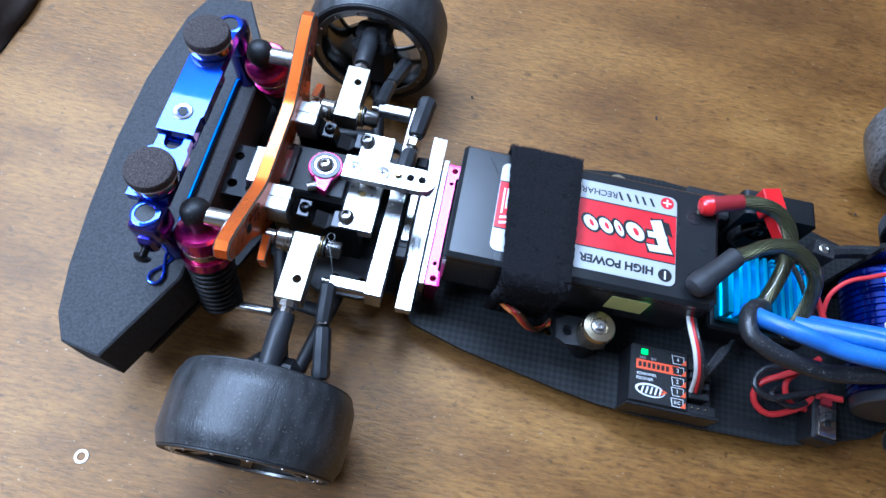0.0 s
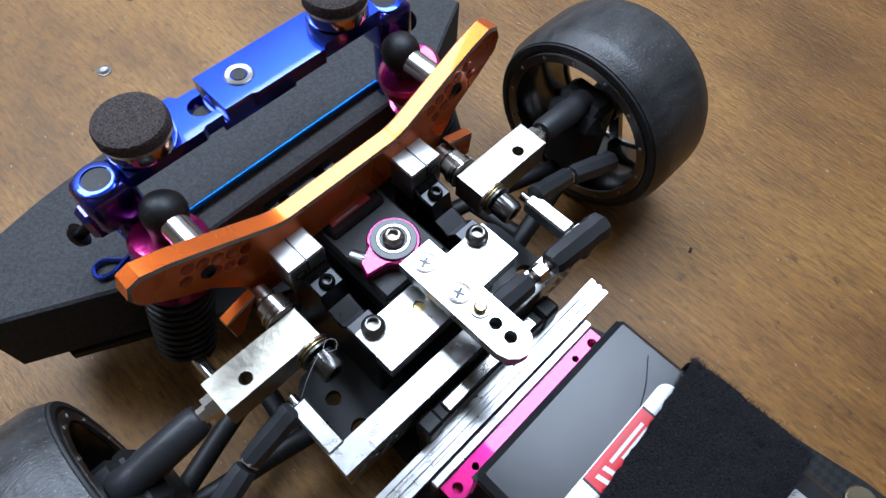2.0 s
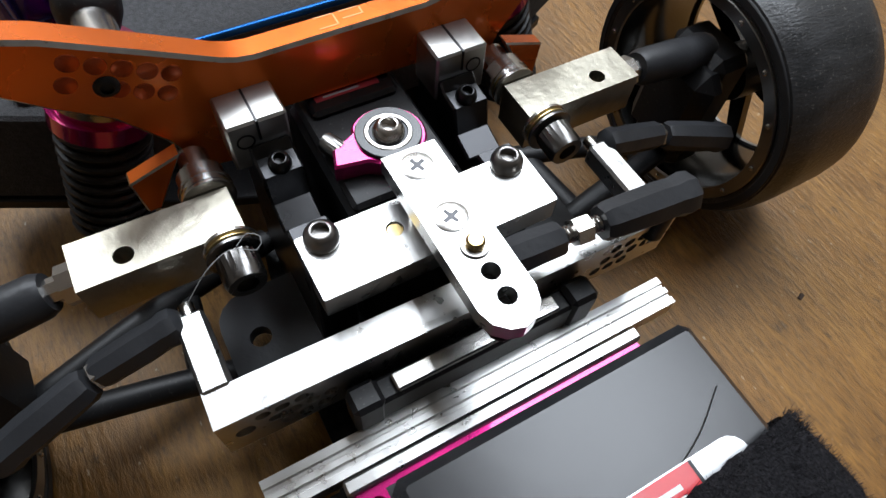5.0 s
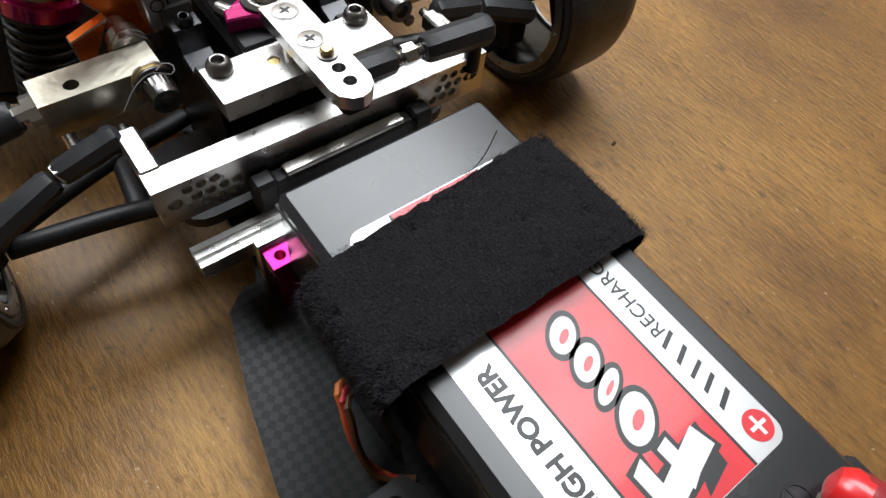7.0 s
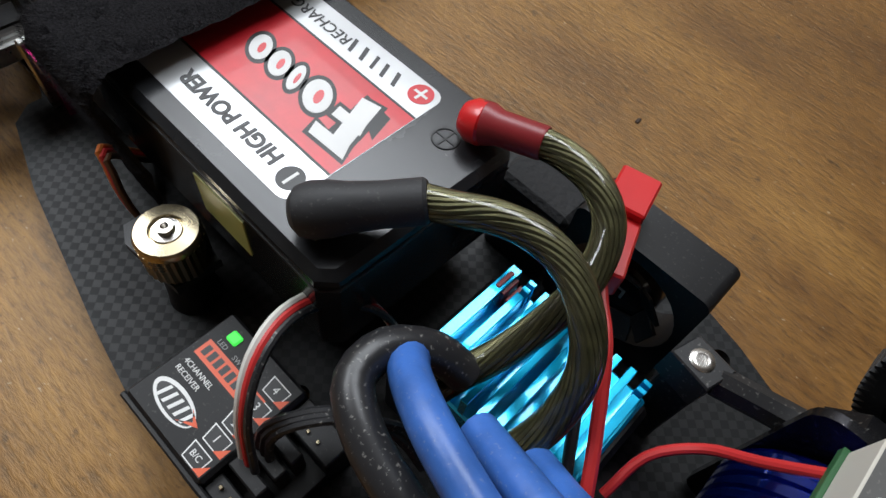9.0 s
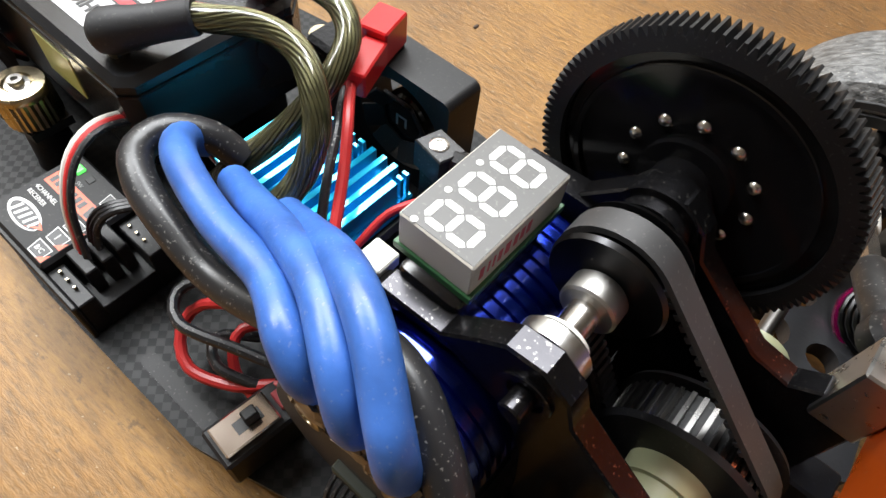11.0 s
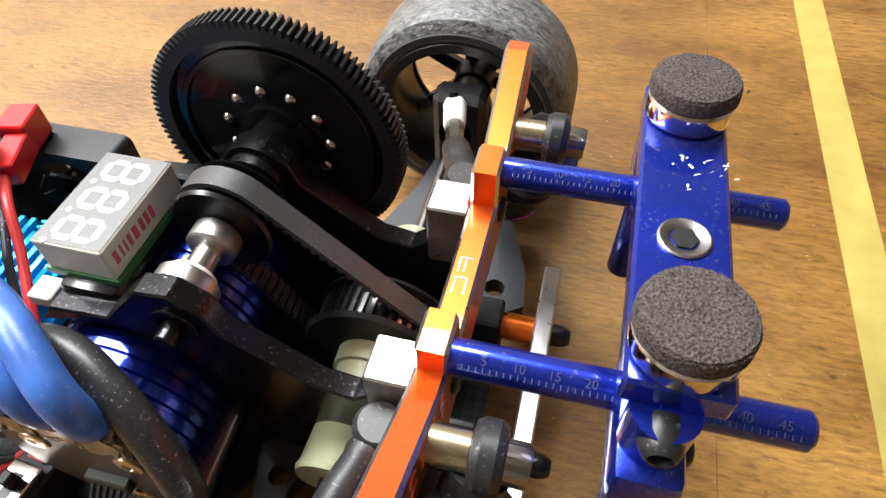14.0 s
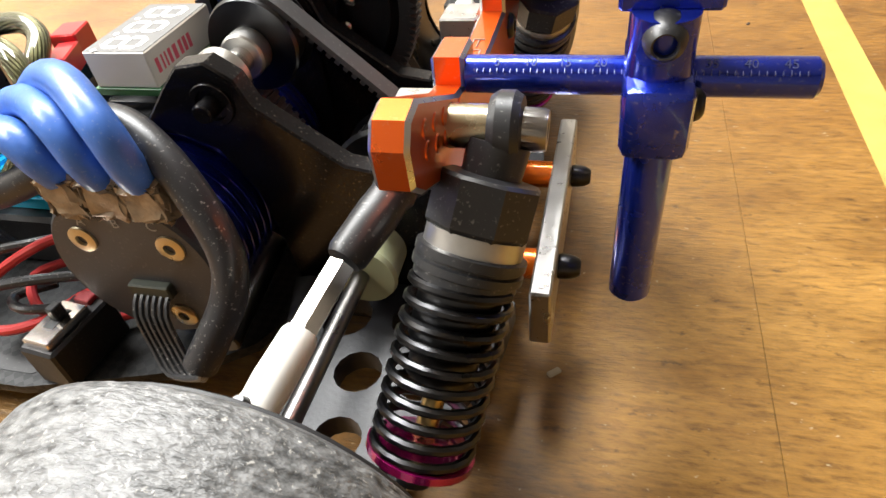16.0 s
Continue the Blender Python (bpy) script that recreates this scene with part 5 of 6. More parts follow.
for x, z in ((202.8, 43.2), (221.4, 42.8), (216.5, 24.6)):
    part("screw", lathe(bm_new(), (x, -40.1, z), (x, -40.9, z), [(0, 2.9), (0.5, 2.8), (0.65, 2.3), (0.7, 1.2), (0.1, 1.1), (0.05, 0.1)], 24), GOLD, ec, "brass countersunk screw")
for ch, x in (("A", 204.5), ("B", 212), ("C", 219.5)):
    text_part("letter", ch, 3.0, mm_pose(x, -40.25, 47.6, 90, 0, 0), GREY_INK, ec)
part("sensor_port", box(bm_new(), 208.4, 217.4, -42.0, -39.8, 30.4, 33.6, 0.3), material("sensor_socket", (0.03, 0.035, 0.024), 0.5), ec)
for i in range(6):
    x = 209.4 + i * 1.4
    part("sensor_wire", sweep(bm_new(), [(x, -41.6, 31), (x + 0.4, -44.6, 28.5), (x + 2.5, -47, 22), (x + 7, -50.5, 18.4), (226 + i * 0.5, -52.6, 22 + i * 0.5), (227.4, -53, 26)], 0.55, 6), BLACK_RUBBER, ec)
for i, x in enumerate((204.6, 213.0, 221.0)):
    bm = bm_new()
    rng = random.Random(i)
    box(bm, x - 4.2, x + 4.2, -41.2, -34, 49.0, 57.0, 1.2, seg=2)
    bmesh.ops.subdivide_edges(bm, edges=bm.edges[:], cuts=2, use_grid_fill=True)
    for v in bm.verts:
        v.co += Vector((rng.uniform(-.7, .7), rng.uniform(-.6, .6), rng.uniform(-.7, .7)))
    part("solder_joint", bm, material("flux", (0.3, 0.22, 0.14), 0.45, 0.2, vary=0.5, scale=300, bump=0.8), mot)
strands = (
    [(204.4, -38.6, 56.6), (203.4, -39.6, 60), (199, -38.2, 63.4), (189.5, -33.6, 61.5), (174, -31.4, 58.8), (159, -27.2, 56.6), (150, -22, 51), (148, -17, 45)],
    [(213, -38.8, 57), (212.8, -40.0, 61), (208.6, -37.8, 66.6), (198, -31.4, 66.4), (186, -27.4, 62), (174, -24.4, 56), (163, -21, 49)],
    [(221, -38.8, 57), (221.2, -40.2, 60.6), (218.6, -39.0, 67), (209, -32.4, 70.8), (199, -27.4, 68.2), (188, -24, 60.5), (178, -20.6, 52), (172, -17, 44)])
for p in strands:
    part("phase_wire", sweep(bm_new(), p, 3.1, 16, 1.5), BLUE_RUBBER, mot, "thick blue silicone wire")
sensor = thing("sleeved_cable", "thick dusty black rubber cable curling round the motor", "cable", (200, -35, 30))
part("cable", sweep(bm_new(), [(155, -14, 43), (150, -16.5, 47.5), (145.6, -22, 50.0), (146, -28.6, 50.4), (151.5, -32.4, 50.4), (160, -34.4, 49), (176, -35.4, 47), (194, -33.6, 53), (206, -30.6, 61), (215, -31.6, 63), (224, -35.6, 60),
                               (231, -39.6, 53), (235, -43, 45), (234.4, -46, 38), (231.4, -50, 32), (228.4, -53.2, 27)], 3.15, 14, 2.0), BLACK_RUBBER, sensor)
loops = thing("wire_loops", "loose loops of thin red and black wire on the chassis", "cable", (172, -40, 12))
part("red_wire", sweep(bm_new(), [(184, -24, 30), (176, -30, 30), (164, -36, 24), (163.5, -42, 20), (170, -45.5, 18), (180, -42, 19), (188, -36, 22), (196, -36, 24)], 1.2, 10), RED_WIRE, loops, "thin red wire")
part("red_wire", sweep(bm_new(), [(182, -26, 24), (174, -34, 24), (178, -40, 20), (188, -40, 17), (196, -34, 15)], 1.1, 10), RED_WIRE, loops)
part("black_wire", sweep(bm_new(), [(188, -34, 26), (178, -38, 27), (166, -42, 27), (160, -38, 27), (163, -32, 28), (172, -29, 29), (182, -26, 30)], 1.2, 10), BLACK_RUBBER, loops, "thin black wire")
part("black_wire", sweep(bm_new(), [(186, -38, 20), (176, -42, 22), (170, -38, 21), (176, -32, 20)], 1.1, 10), BLACK_RUBBER, loops)

# ---- slide switch ----
sw = thing("slide_switch", "small black slide switch with a silver plate on the chassis", "switch", (191, -44, 12))
m = Matrix.Translation((189.4, -44.2, 0)) @ Matrix.Rotation(radians(84), 4, "Z")
part("body", box(bm_new(), -8.6, 8.6, -4.6, 4.6, 12, 22.6, 0.6, m), BLACK, sw)
part("plate", box(bm_new(), -7.4, 4.0, -3.4, 3.4, 22.5, 24.4, 0.3, m), CHROME, sw, "silver switch plate")
# Flat black patch: the toggle opening's shade, drawn on the plate.
part("slot", box(bm_new(), -3.6, 1.8, -1.3, 1.3, 24.38, 24.46, 0, m), INK, sw)
part("toggle", box(bm_new(), -1.6, 1.2, -1.1, 1.1, 24.4, 27.6, 0.3, m), BLACK, sw)
part("lamp", box(bm_new(), 5.0, 8.0, -2.0, 2.0, 22.5, 23.8, 0.2, m), RED_SHRINK, sw)

# ---- voltage display ----
dp = thing("voltage_display", "small grey three-digit segment display taped on top of the motor", "display", (205, -4, 54))
part("tape_lump", box(bm_new(), 200, 212, -18.5, 4, 53, 59.6, 1.6, seg=2), BLACK_GLOSS, dp, "wrinkled black tape")
part("circuit_board", box(bm_new(), 197.6, 212.6, -16.4, 7.6, 59.5, 61.0, 0.1), PCB, dp)
part("housing", box(bm_new(), 198.2, 212.0, -16.0, 7.2, 61.0, 68.2, 0.25), material("display_grey", (0.6, 0.57, 0.5), 0.45, vary=0.06, dust=0.1), dp, "pale grey plastic housing")
face = part("face", box(bm_new(), 198.5, 211.7, -15.7, 6.9, 68.15, 68.3, 0), LED_FACE, dp, "dark grey display face")


def segment(c, d, long):
    """Hexagonal bar centred at c along d (0: x, 1: y)."""
    L, w = long / 2, 0.62
    pts = [(-L, 0), (-L + w, w), (L - w, w), (L, 0), (L - w, -w), (-L + w, -w)]
    if d:
        pts = [(b, a) for a, b in pts]
    part("segment", prism(bm_new(), [(c[0] + a, c[1] + b) for a, b in pts], "z", 68.28, 68.36), SEGMENT, face)


for k in range(3):
    cy = 2.6 - 7.3 * k
    for dx in (-3.9, 0, 3.9):
        segment((205.2 + dx, cy), 1, 3.9)
    for dx in (-1.95, 1.95):
        for dy in (-2.15, 2.15):
            segment((205.2 + dx, cy + dy), 0, 3.5)
    part("point", cyl(bm_new(), (200.6, cy - 3.4, 68.28), (200.6, cy - 3.4, 68.36), 0.6, seg=12), SEGMENT, face)
for i, (y, w) in enumerate(((-13.6, 1.0), (-12.0, 0.5), (-10.8, 0.5), (-9.4, 0.9), (-7.6, 1.2), (-5.6, 1.0), (-4.0, 1.0), (-2.4, 1.0))):
    part("printed_bar", box(bm_new(), 212.0, 212.06, y - w / 2, y + w / 2, 63.2, 66.0, 0), RED_INK, dp)
part("tab", box(bm_new(), 193, 198, -20, -15, 53, 56, 0.3), WHITE, dp)
part("wire", sweep(bm_new(), [(199, 4, 60.2), (193.6, 4, 51), (188, 3.4, 44), (183, -2, 40), (182, -10, 36)], 0.85, 10), RED_WIRE, dp)

# ---- rear bulkheads ----
near = [(196, 52), (200, 57), (212, 58), (218, 64.5), (222, 68.4), (228, 69.2), (232.5, 66), (234.4, 61), (249.5, 49.4), (256, 48.2), (260, 51.5), (268, 52), (268, 12), (233, 12),
        (231.6, 30), (229.8, 42), (224.4, 51.6), (215, 55.6), (204, 54.6)]
part("rear_bulkhead", prism(bm_new(), near, "y", -22.0, -17.4, 0.4), DARK, car, "dusty dark anodised bulkhead plate")
part("rear_bulkhead", prism(bm_new(), near, "y", 13.4, 18.0, 0.4), DARK, car, "dusty dark anodised bulkhead plate")
part("bearing_boss", lathe(bm_new(), (226.2, -17.4, 63.2), (226.2, -13.4, 63.2), [(0, 5.6), (2.6, 5.6), (3.2, 5.0)], 32), SILVER, car)
part("bearing", lathe(bm_new(), (226.2, -14.4, 63.2), (226.2, -12.8, 63.2), [(0, 4.4), (1.2, 4.2), (1.6, 3.6)], 28), WHITE, car)
part("stub", cyl(bm_new(), (227, -21.5, 61.4), (227, -26.0, 61.4), 1.9, bev=0.3), DARK, car)
part("stub_rim", ring(bm_new(), (227, -22.6, 61.4), (227, -21.8, 61.4), 4.2, 3.0), DARK, car)
part("far_boss", lathe(bm_new(), (225.4, 8.4, 62.2), (225.4, 22.4, 62.2), [(0, 4.2), (2, 4.2), (2.1, 6.0), (4.6, 6.0), (4.7, 7.2), (10, 7.2), (10.2, 4.4), (14, 5.0)], 36), DARK, car)
for s, y0, y1 in ((-1, -24.6, -16.2), (1, 12.0, 20.4)):
    part("rear_block", box(bm_new(), 260.2, 268.0, y0, y1, 47, 62.4, 0.4), SILVER, car, "machined aluminium block")
part("standoff", cyl(bm_new(), (226, -18, 26), (226, -44, 22), 3.4, bev=0.4), DARKSTEEL, car)
part("motor_mount", plate(bm_new(), rounded(194, 232, 12, 58, 4), [(211, 36, 7.0)], "y", 12.4, 14.0), DARK, car)
bk = part("front_bracket", prism(bm_new(), [(175.6, 13.4), (183.6, 12.0), (185.4, 18.4), (177.4, 19.6)], "z", 36, 43.8, 0.3), DARK_PLASTIC, car)
part("bracket_beam", sweep(bm_new(), [(184, 16.4, 41), (196, 18.6, 42.5), (212, 17.4, 50), (222, 16, 58)], 2.6, 8, flat=1.2), DARK_PLASTIC, car)
part("bracket_leg", box(bm_new(), 177, 184, 13.6, 18, 12, 36.2, 0.4), DARK_PLASTIC, car)
hex_screw("bracket_screw", (180.2, 15.8, 43.7), (180.2, 15.8, 44.2), 2.2, car, STEEL)

# ---- upper shaft, pulleys and belt ----
A, Bc = Vector((226.0, 0, 63.4)), Vector((252.0, 0, 30.5))
part("layshaft", cyl(bm_new(), (226.2, -14, 63.2), (225.6, 24, 62.4), 2.5, seg=24), STEEL, car, "polished steel shaft")
part("shaft_collar", lathe(bm_new(), (226.1, -7.6, 63.2), (226.0, -3.2, 63.2), [(0, 3.0), (0.05, 4.1), (0.4, 4.5), (3.9, 4.5), (4.3, 4.1)], 32), GREY_ALU, car)
up = part("upper_pulley", lathe(bm_new(), (226, -3.2, 63.3), (226, 8, 63.3), [(0, 6.0), (0.2, 9.2), (1.0, 9.6), (1.4, 8.0), (8.0, 8.0), (8.4, 9.6), (9.2, 9.2), (9.4, 5.0), (11, 5.0)], 40), DARKSTEEL, car, "small toothed belt pulley")
lowp = part("lower_pulley", lathe(bm_new(), (252, -4.4, 30.5), (252, 9, 30.5), [(0, 9), (0.2, 15.2), (1.2, 16.0), (1.8, 13.6), (9.6, 13.6), (10.2, 15.6), (11.2, 15.2), (11.4, 9)], 56), BLACK, car, "large toothed black belt pulley")
for i in range(44):
    a = 2 * math.pi * i / 44
    o = Vector((252 + 13.9 * math.cos(a), 0, 30.5 + 13.9 * math.sin(a)))
    m = Matrix.Translation(o) @ Matrix.Rotation(-a, 4, "Y")
    part("tooth", box(bm_new(), -0.6, 0.6, -2.4, 5.0, -0.42, 0.42, 0, m), CAP_STEEL, lowp)
part("boss", lathe(bm_new(), (252, -12.6, 30.5), (252, -4.2, 30.5), [(0, 6.4), (4, 6.8), (4.2, 7.6), (8.4, 7.8)], 32), CREAM, lowp, "cream plastic boss")
part("outdrive", lathe(bm_new(), (252, -31, 30.5), (252, -21.6, 30.5), [(0, 6.6), (1.0, 7.0), (2.0, 6.6), (9.4, 6.4)], 28), CREAM, car, "cream plastic cup")
part("outdrive_far", lathe(bm_new(), (252, 18, 30.5), (252, 29, 30.5), [(0, 6.4), (8, 6.6), (11, 6.8)], 28), CREAM, car)
ra, rb = 8.6, 14.2
ang = math.atan2(Bc.z - A.z, Bc.x - A.x)
D = (Bc - A).length
beta = math.acos((ra - rb) / D)
loop = []
for k in range(15):
    a = ang + beta + (2 * math.pi - 2 * beta) * k / 14
    loop.append((A.x + ra * math.cos(a), A.z + ra * math.sin(a)))
for k in range(15):
    a = ang - beta + 2 * beta * k / 14
    loop.append((Bc.x + rb * math.cos(a), Bc.z + rb * math.sin(a)))
bm = bm_new()
n = len(loop)
outer = [(p[0], p[1]) for p in loop]
cx, cz = sum(p[0] for p in loop) / n, sum(p[1] for p in loop) / n
vs = []
for i, p in enumerate(loop):
    t = Vector((loop[(i + 1) % n][0] - loop[i - 1][0], 0, loop[(i + 1) % n][1] - loop[i - 1][1])).normalized()
    nn = Vector((t.z, 0, -t.x))
    if nn.dot(Vector((p[0] - cx, 0, p[1] - cz))) < 0:
        nn = -nn
    o = Vector((p[0], 0, p[1]))
    vs.append([bm.verts.new(o + nn * a + Vector((0, b, 0))) for a, b in ((0, -0.8), (1.1, -0.8), (1.1, 3.8), (0, 3.8))])
for i in range(n):
    a, b = vs[i], vs[(i + 1) % n]
    for j in range(4):
        bm.faces.new((a[j], a[(j + 1) % 4], b[(j + 1) % 4], b[j]))
belt = part("drive_belt", bm, material("belt_rubber", (0.045, 0.044, 0.045), 0.5, vary=0.25, dust=0.12), car, "worn dark grey toothed rubber belt")
a0, b0 = Vector((A.x + ra * math.cos(ang + beta), 1.5, A.z + ra * math.sin(ang + beta))), Vector((Bc.x + rb * math.cos(ang + beta), 1.5, Bc.z + rb * math.sin(ang + beta)))
a1, b1 = Vector((A.x + ra * math.cos(ang - beta), 1.5, A.z + ra * math.sin(ang - beta))), Vector((Bc.x + rb * math.cos(ang - beta), 1.5, Bc.z + rb * math.sin(ang - beta)))
for p0, p1 in ((a0, b0), (a1, b1)):
    d = (p1 - p0).normalized()
    inn = (A.lerp(Bc, 0.5) - p0.lerp(p1, 0.5))
    inn.y = 0
    inn = (inn - d * inn.dot(d)).normalized()
    for i in range(1, 17):
        o = p0 + d * i * 2.1
        m = Matrix.Translation(o + inn * 0.4) @ Matrix(((d.x, 0, inn.x, 0), (0, 1, 0, 0), (d.z, 0, inn.z, 0), (0, 0, 0, 1)))
        part("belt_tooth", box(bm_new(), -0.55, 0.55, -2.2, 2.2, -0.5, 0.5, 0, m), NYLON, belt)

# spur gear
bm = bm_new()
T = 112
cxg, czg, ro = 224.2, 61.2, 27.6
ringv = []
for yy in (24.4, 29.4):
    row = []
    for i in range(T):
        for f, r in ((0.0, ro - 1.5), (0.3, ro), (0.6, ro), (0.9, ro - 1.5)):
            a = 2 * math.pi * (i + f) / T
            row.append(bm.verts.new((cxg + r * math.cos(a), yy, czg + r * math.sin(a))))
    ringv.append(row)
n = len(ringv[0])
for i in range(n):
    bm.faces.new((ringv[0][i], ringv[0][(i + 1) % n], ringv[1][(i + 1) % n], ringv[1][i]))
inner = [[bm.verts.new((cxg + 23.6 * math.cos(2 * math.pi * i / n), yy, czg + 23.6 * math.sin(2 * math.pi * i / n))) for i in range(n)] for yy in (24.4, 29.4)]
for k in (0, 1):
    for i in range(n):
        bm.faces.new((ringv[k][i], ringv[k][(i + 1) % n], inner[k][(i + 1) % n], inner[k][i]))
for i in range(n):
    bm.faces.new((inner[0][i], inner[0][(i + 1) % n], inner[1][(i + 1) % n], inner[1][i]))
gear = part("spur_gear", bm, BLACK, car, "large fine-toothed black plastic spur gear")
hl = [(cxg + 11.4 * math.cos(2 * math.pi * i / 11), czg + 11.4 * math.sin(2 * math.pi * i / 11), 1.5) for i in range(11)]
circle = [(cxg + 24 * math.cos(2 * math.pi * i / 64), czg + 24 * math.sin(2 * math.pi * i / 64)) for i in range(64)]
part("web", plate(bm_new(), circle, hl, "y", 26.0, 28.6, 12), BLACK_GLOSS, gear, "glossy web with a ring of holes")
for x, z, r in hl:
    part("ball", lathe(bm_new(), (x, 25.2, z), (x, 28.0, z), [(0, 0.1), (0.25, 0.75), (0.8, 1.25), (1.5, 1.42), (2.8, 1.3)], 14), STEEL, gear)
part("hub", lathe(bm_new(), (cxg, 18, czg), (cxg, 29, czg), [(0, 3.8), (3, 3.8), (3.2, 5.4), (6.6, 5.4), (6.8, 8.2), (8, 8.4), (11, 8.4)], 36), BLACK_GLOSS, gear)
part("rib", ring(bm_new(), (cxg, 25.2, czg), (cxg, 26.2, czg), 21.4, 20.2, 64), BLACK_GLOSS, gear)

# ---- rear wheels and suspension ----
tyre_wheel(251.5, -91, -1, 31.5, 28, 24.6, RIM_BLACK, 6, RIM_BLACK, name="rear_wheel", tread=RUBBER_WORN_LIT)
tyre_wheel(251.5, 91, 1, 31.5, 28, 24.6, RIM_BLACK, 6, RIM_BLACK, name="rear_wheel", tread=RUBBER_WORN_LIT)
for s in (-1, 1):
    arm_pts = [(232, 23), (240, 20), (274, 20), (280, 24), (279, 34), (270, 58), (262, 76), (246, 76), (243, 58), (236, 38)]
    hs = [(247, s * 32, 5.4), (263, s * 31, 6.4), (254, s * 45, 4.6), (266, s * 46, 3.6), (255, s * 59, 4.4), (272, s * 28, 2.6), (238.5, s * 29, 2.2)]
    part("rear_arm", plate(bm_new(), [(a, s * b) for a, b in arm_pts], hs, "z", 15, 20), NYLON, car, "black nylon lattice suspension arm")
    part("hub_carrier", box(bm_new(), 245, 260, min(s * 70, s * 79), max(s * 70, s * 79), 16, 44, 2.0), DARK_PLASTIC, car)
    part("drive_shaft", cyl(bm_new(), (252, s * 27, 30.6), (251.6, s * 78, 31.4), 1.7, seg=16), CAP_STEEL, car)
    part("axle_cup", cyl(bm_new(), (251.6, s * 70, 31.4), (251.6, s * 92, 31.4), 5.2, bev=0.4), DARK_PLASTIC, car)
    rod_end(car, (257.8, s * 45.5, 48.8), (263.6, s * 30, 53.4), 3.6, DARK_PLASTIC)
    part("eye", lathe(bm_new(), (263.8, s * 28.4, 50.6), (263.8, s * 28.4, 57), [(0, 3.6), (1.4, 4.4), (5, 4.4), (6.4, 3.4)], 20), DARK_PLASTIC, car)
    nut(car, (257.6, s * 45.8, 48.4), (254.7, s * 57.6, 45.0), 2.3)
    rod_end(car, (254.8, s * 57.0, 45.2), (251.6, s * 71, 41.4), 3.1, WHITE, "white_rod_end")
    part("ball_stud", lathe(bm_new(), (251.4, s * 70, 39), (251.4, s * 70, 46.2), [(0, 2.0), (4, 2.0), (4.8, 1.4), (6, 1.5), (7.2, 0.8)], 14), DARKSTEEL, car)
    # coil-over damper
    t0, t1 = Vector((281.0, s * 33.4, 65.4)), Vector((269.6, s * 62.5, 19.5))
    d = (t1 - t0).normalized()
    part("damper_sleeve", cyl(bm_new(), (273, s * 33.2, 65.6), (279.4, s * 33.2, 65.6), 3.2, bev=0.3, seg=24), GOLD, car, "polished metal sleeve")
    cap_screw("damper_bolt", (283.4, s * 33.2, 65.4), (287.2, s * 33.2, 65.2), 3.1, car, SCREW)
    dm = part("rear_damper", lathe(bm_new(), (279.0, s * 33.3, 65.5), (284.0, s * 33.3, 65.4), [(0, 2.2), (0.3, 4.6), (1.4, 5.3), (3.6, 5.3), (4.7, 4.6), (5, 2.2)], 24), DARK_PLASTIC, car, "long coil-over damper with a black spring")
    part("neck", lathe(bm_new(), t0 + d * 2, t0 + d * 9, [(0, 4.6), (4, 4.4), (7, 4.8)], 20), DARK_PLASTIC, dm)
    part("cap", lathe(bm_new(), t0 + d * 6.6, t0 + d * 15, [(0, 5.0), (0.3, 7.4), (0.8, 8.0), (7.6, 8.0), (8.4, 7.4)], 8), DARK_PLASTIC, dm, "octagonal black cap")
    part("collar", lathe(bm_new(), t0 + d * 17.4, t0 + d * 23, [(0, 7.0), (0.3, 8.3), (1.6, 8.3), (1.8, 7.7), (2.2, 7.7), (2.4, 8.3), (3.6, 8.3), (3.8, 7.8), (5.0, 7.8), (5.4, 6.8)], 32), DARK_PLASTIC, dm)
    part("clear_ring", cyl(bm_new(), t0 + d * 14.8, t0 + d * 17.6, 7.4, seg=32), GREY_ALU, dm, "bare metal ring under the cap")
    part("body", lathe(bm_new(), t0 + d * 18, t0 + d * 38, [(0, 6.4), (14, 6.4), (15, 5.4), (20, 5.4)], 28), DARKSTEEL, dm)
    part("shaft", cyl(bm_new(), t0 + d * 40, t1, 1.8, seg=14), BRASS, dm, "gold-coated damper shaft")
    part("spring", helix(bm_new(), t0 + d * 22.4, t0 + d * 50.5, 7.6, 7.8, 9.5, 0.8), DARKSTEEL, dm, "open black coil spring")
    part("spring_cup", lathe(bm_new(), t0 + d * 49, t0 + d * 54, [(0, 4.4), (1.0, 6.4), (1.4, 8.7), (2.6, 8.7), (3.2, 7), (5, 5)], 32), PINK, dm, "magenta spring cup")
    part("lower_end", lathe(bm_new(), t0 + d * 52, t1 + d * 1.5, [(0, 3.2), (2, 3.6), (4.5, 3.0)], 16), BLACK, dm)
    part("lower_pin", cyl(bm_new(), (264, s * 62, 20), (276, s * 62, 20), 1.6, bev=0.2), DARKSTEEL, car)

# ---- rear tower ----
half = [(0, 62.6), (14.6, 62.8), (15.0, 70.6), (22.6, 70.8), (23.0, 66.4), (27, 67.2), (45.5, 76.6), (49.5, 76.0), (51.6, 73.0), (51.4, 67.4), (48, 64.4), (40, 60.5), (30, 55), (24, 49.5), (0, 49.5)]
tw = [(-a, b) for a, b in half[::-1][:-1]] + half[:-1]
rt = edged("rear_tower", tw, "x", 268.2, 273.4, 0.6, RED_ORANGE, SILVER, car, "red-orange anodised aluminium damper tower with bare rims")
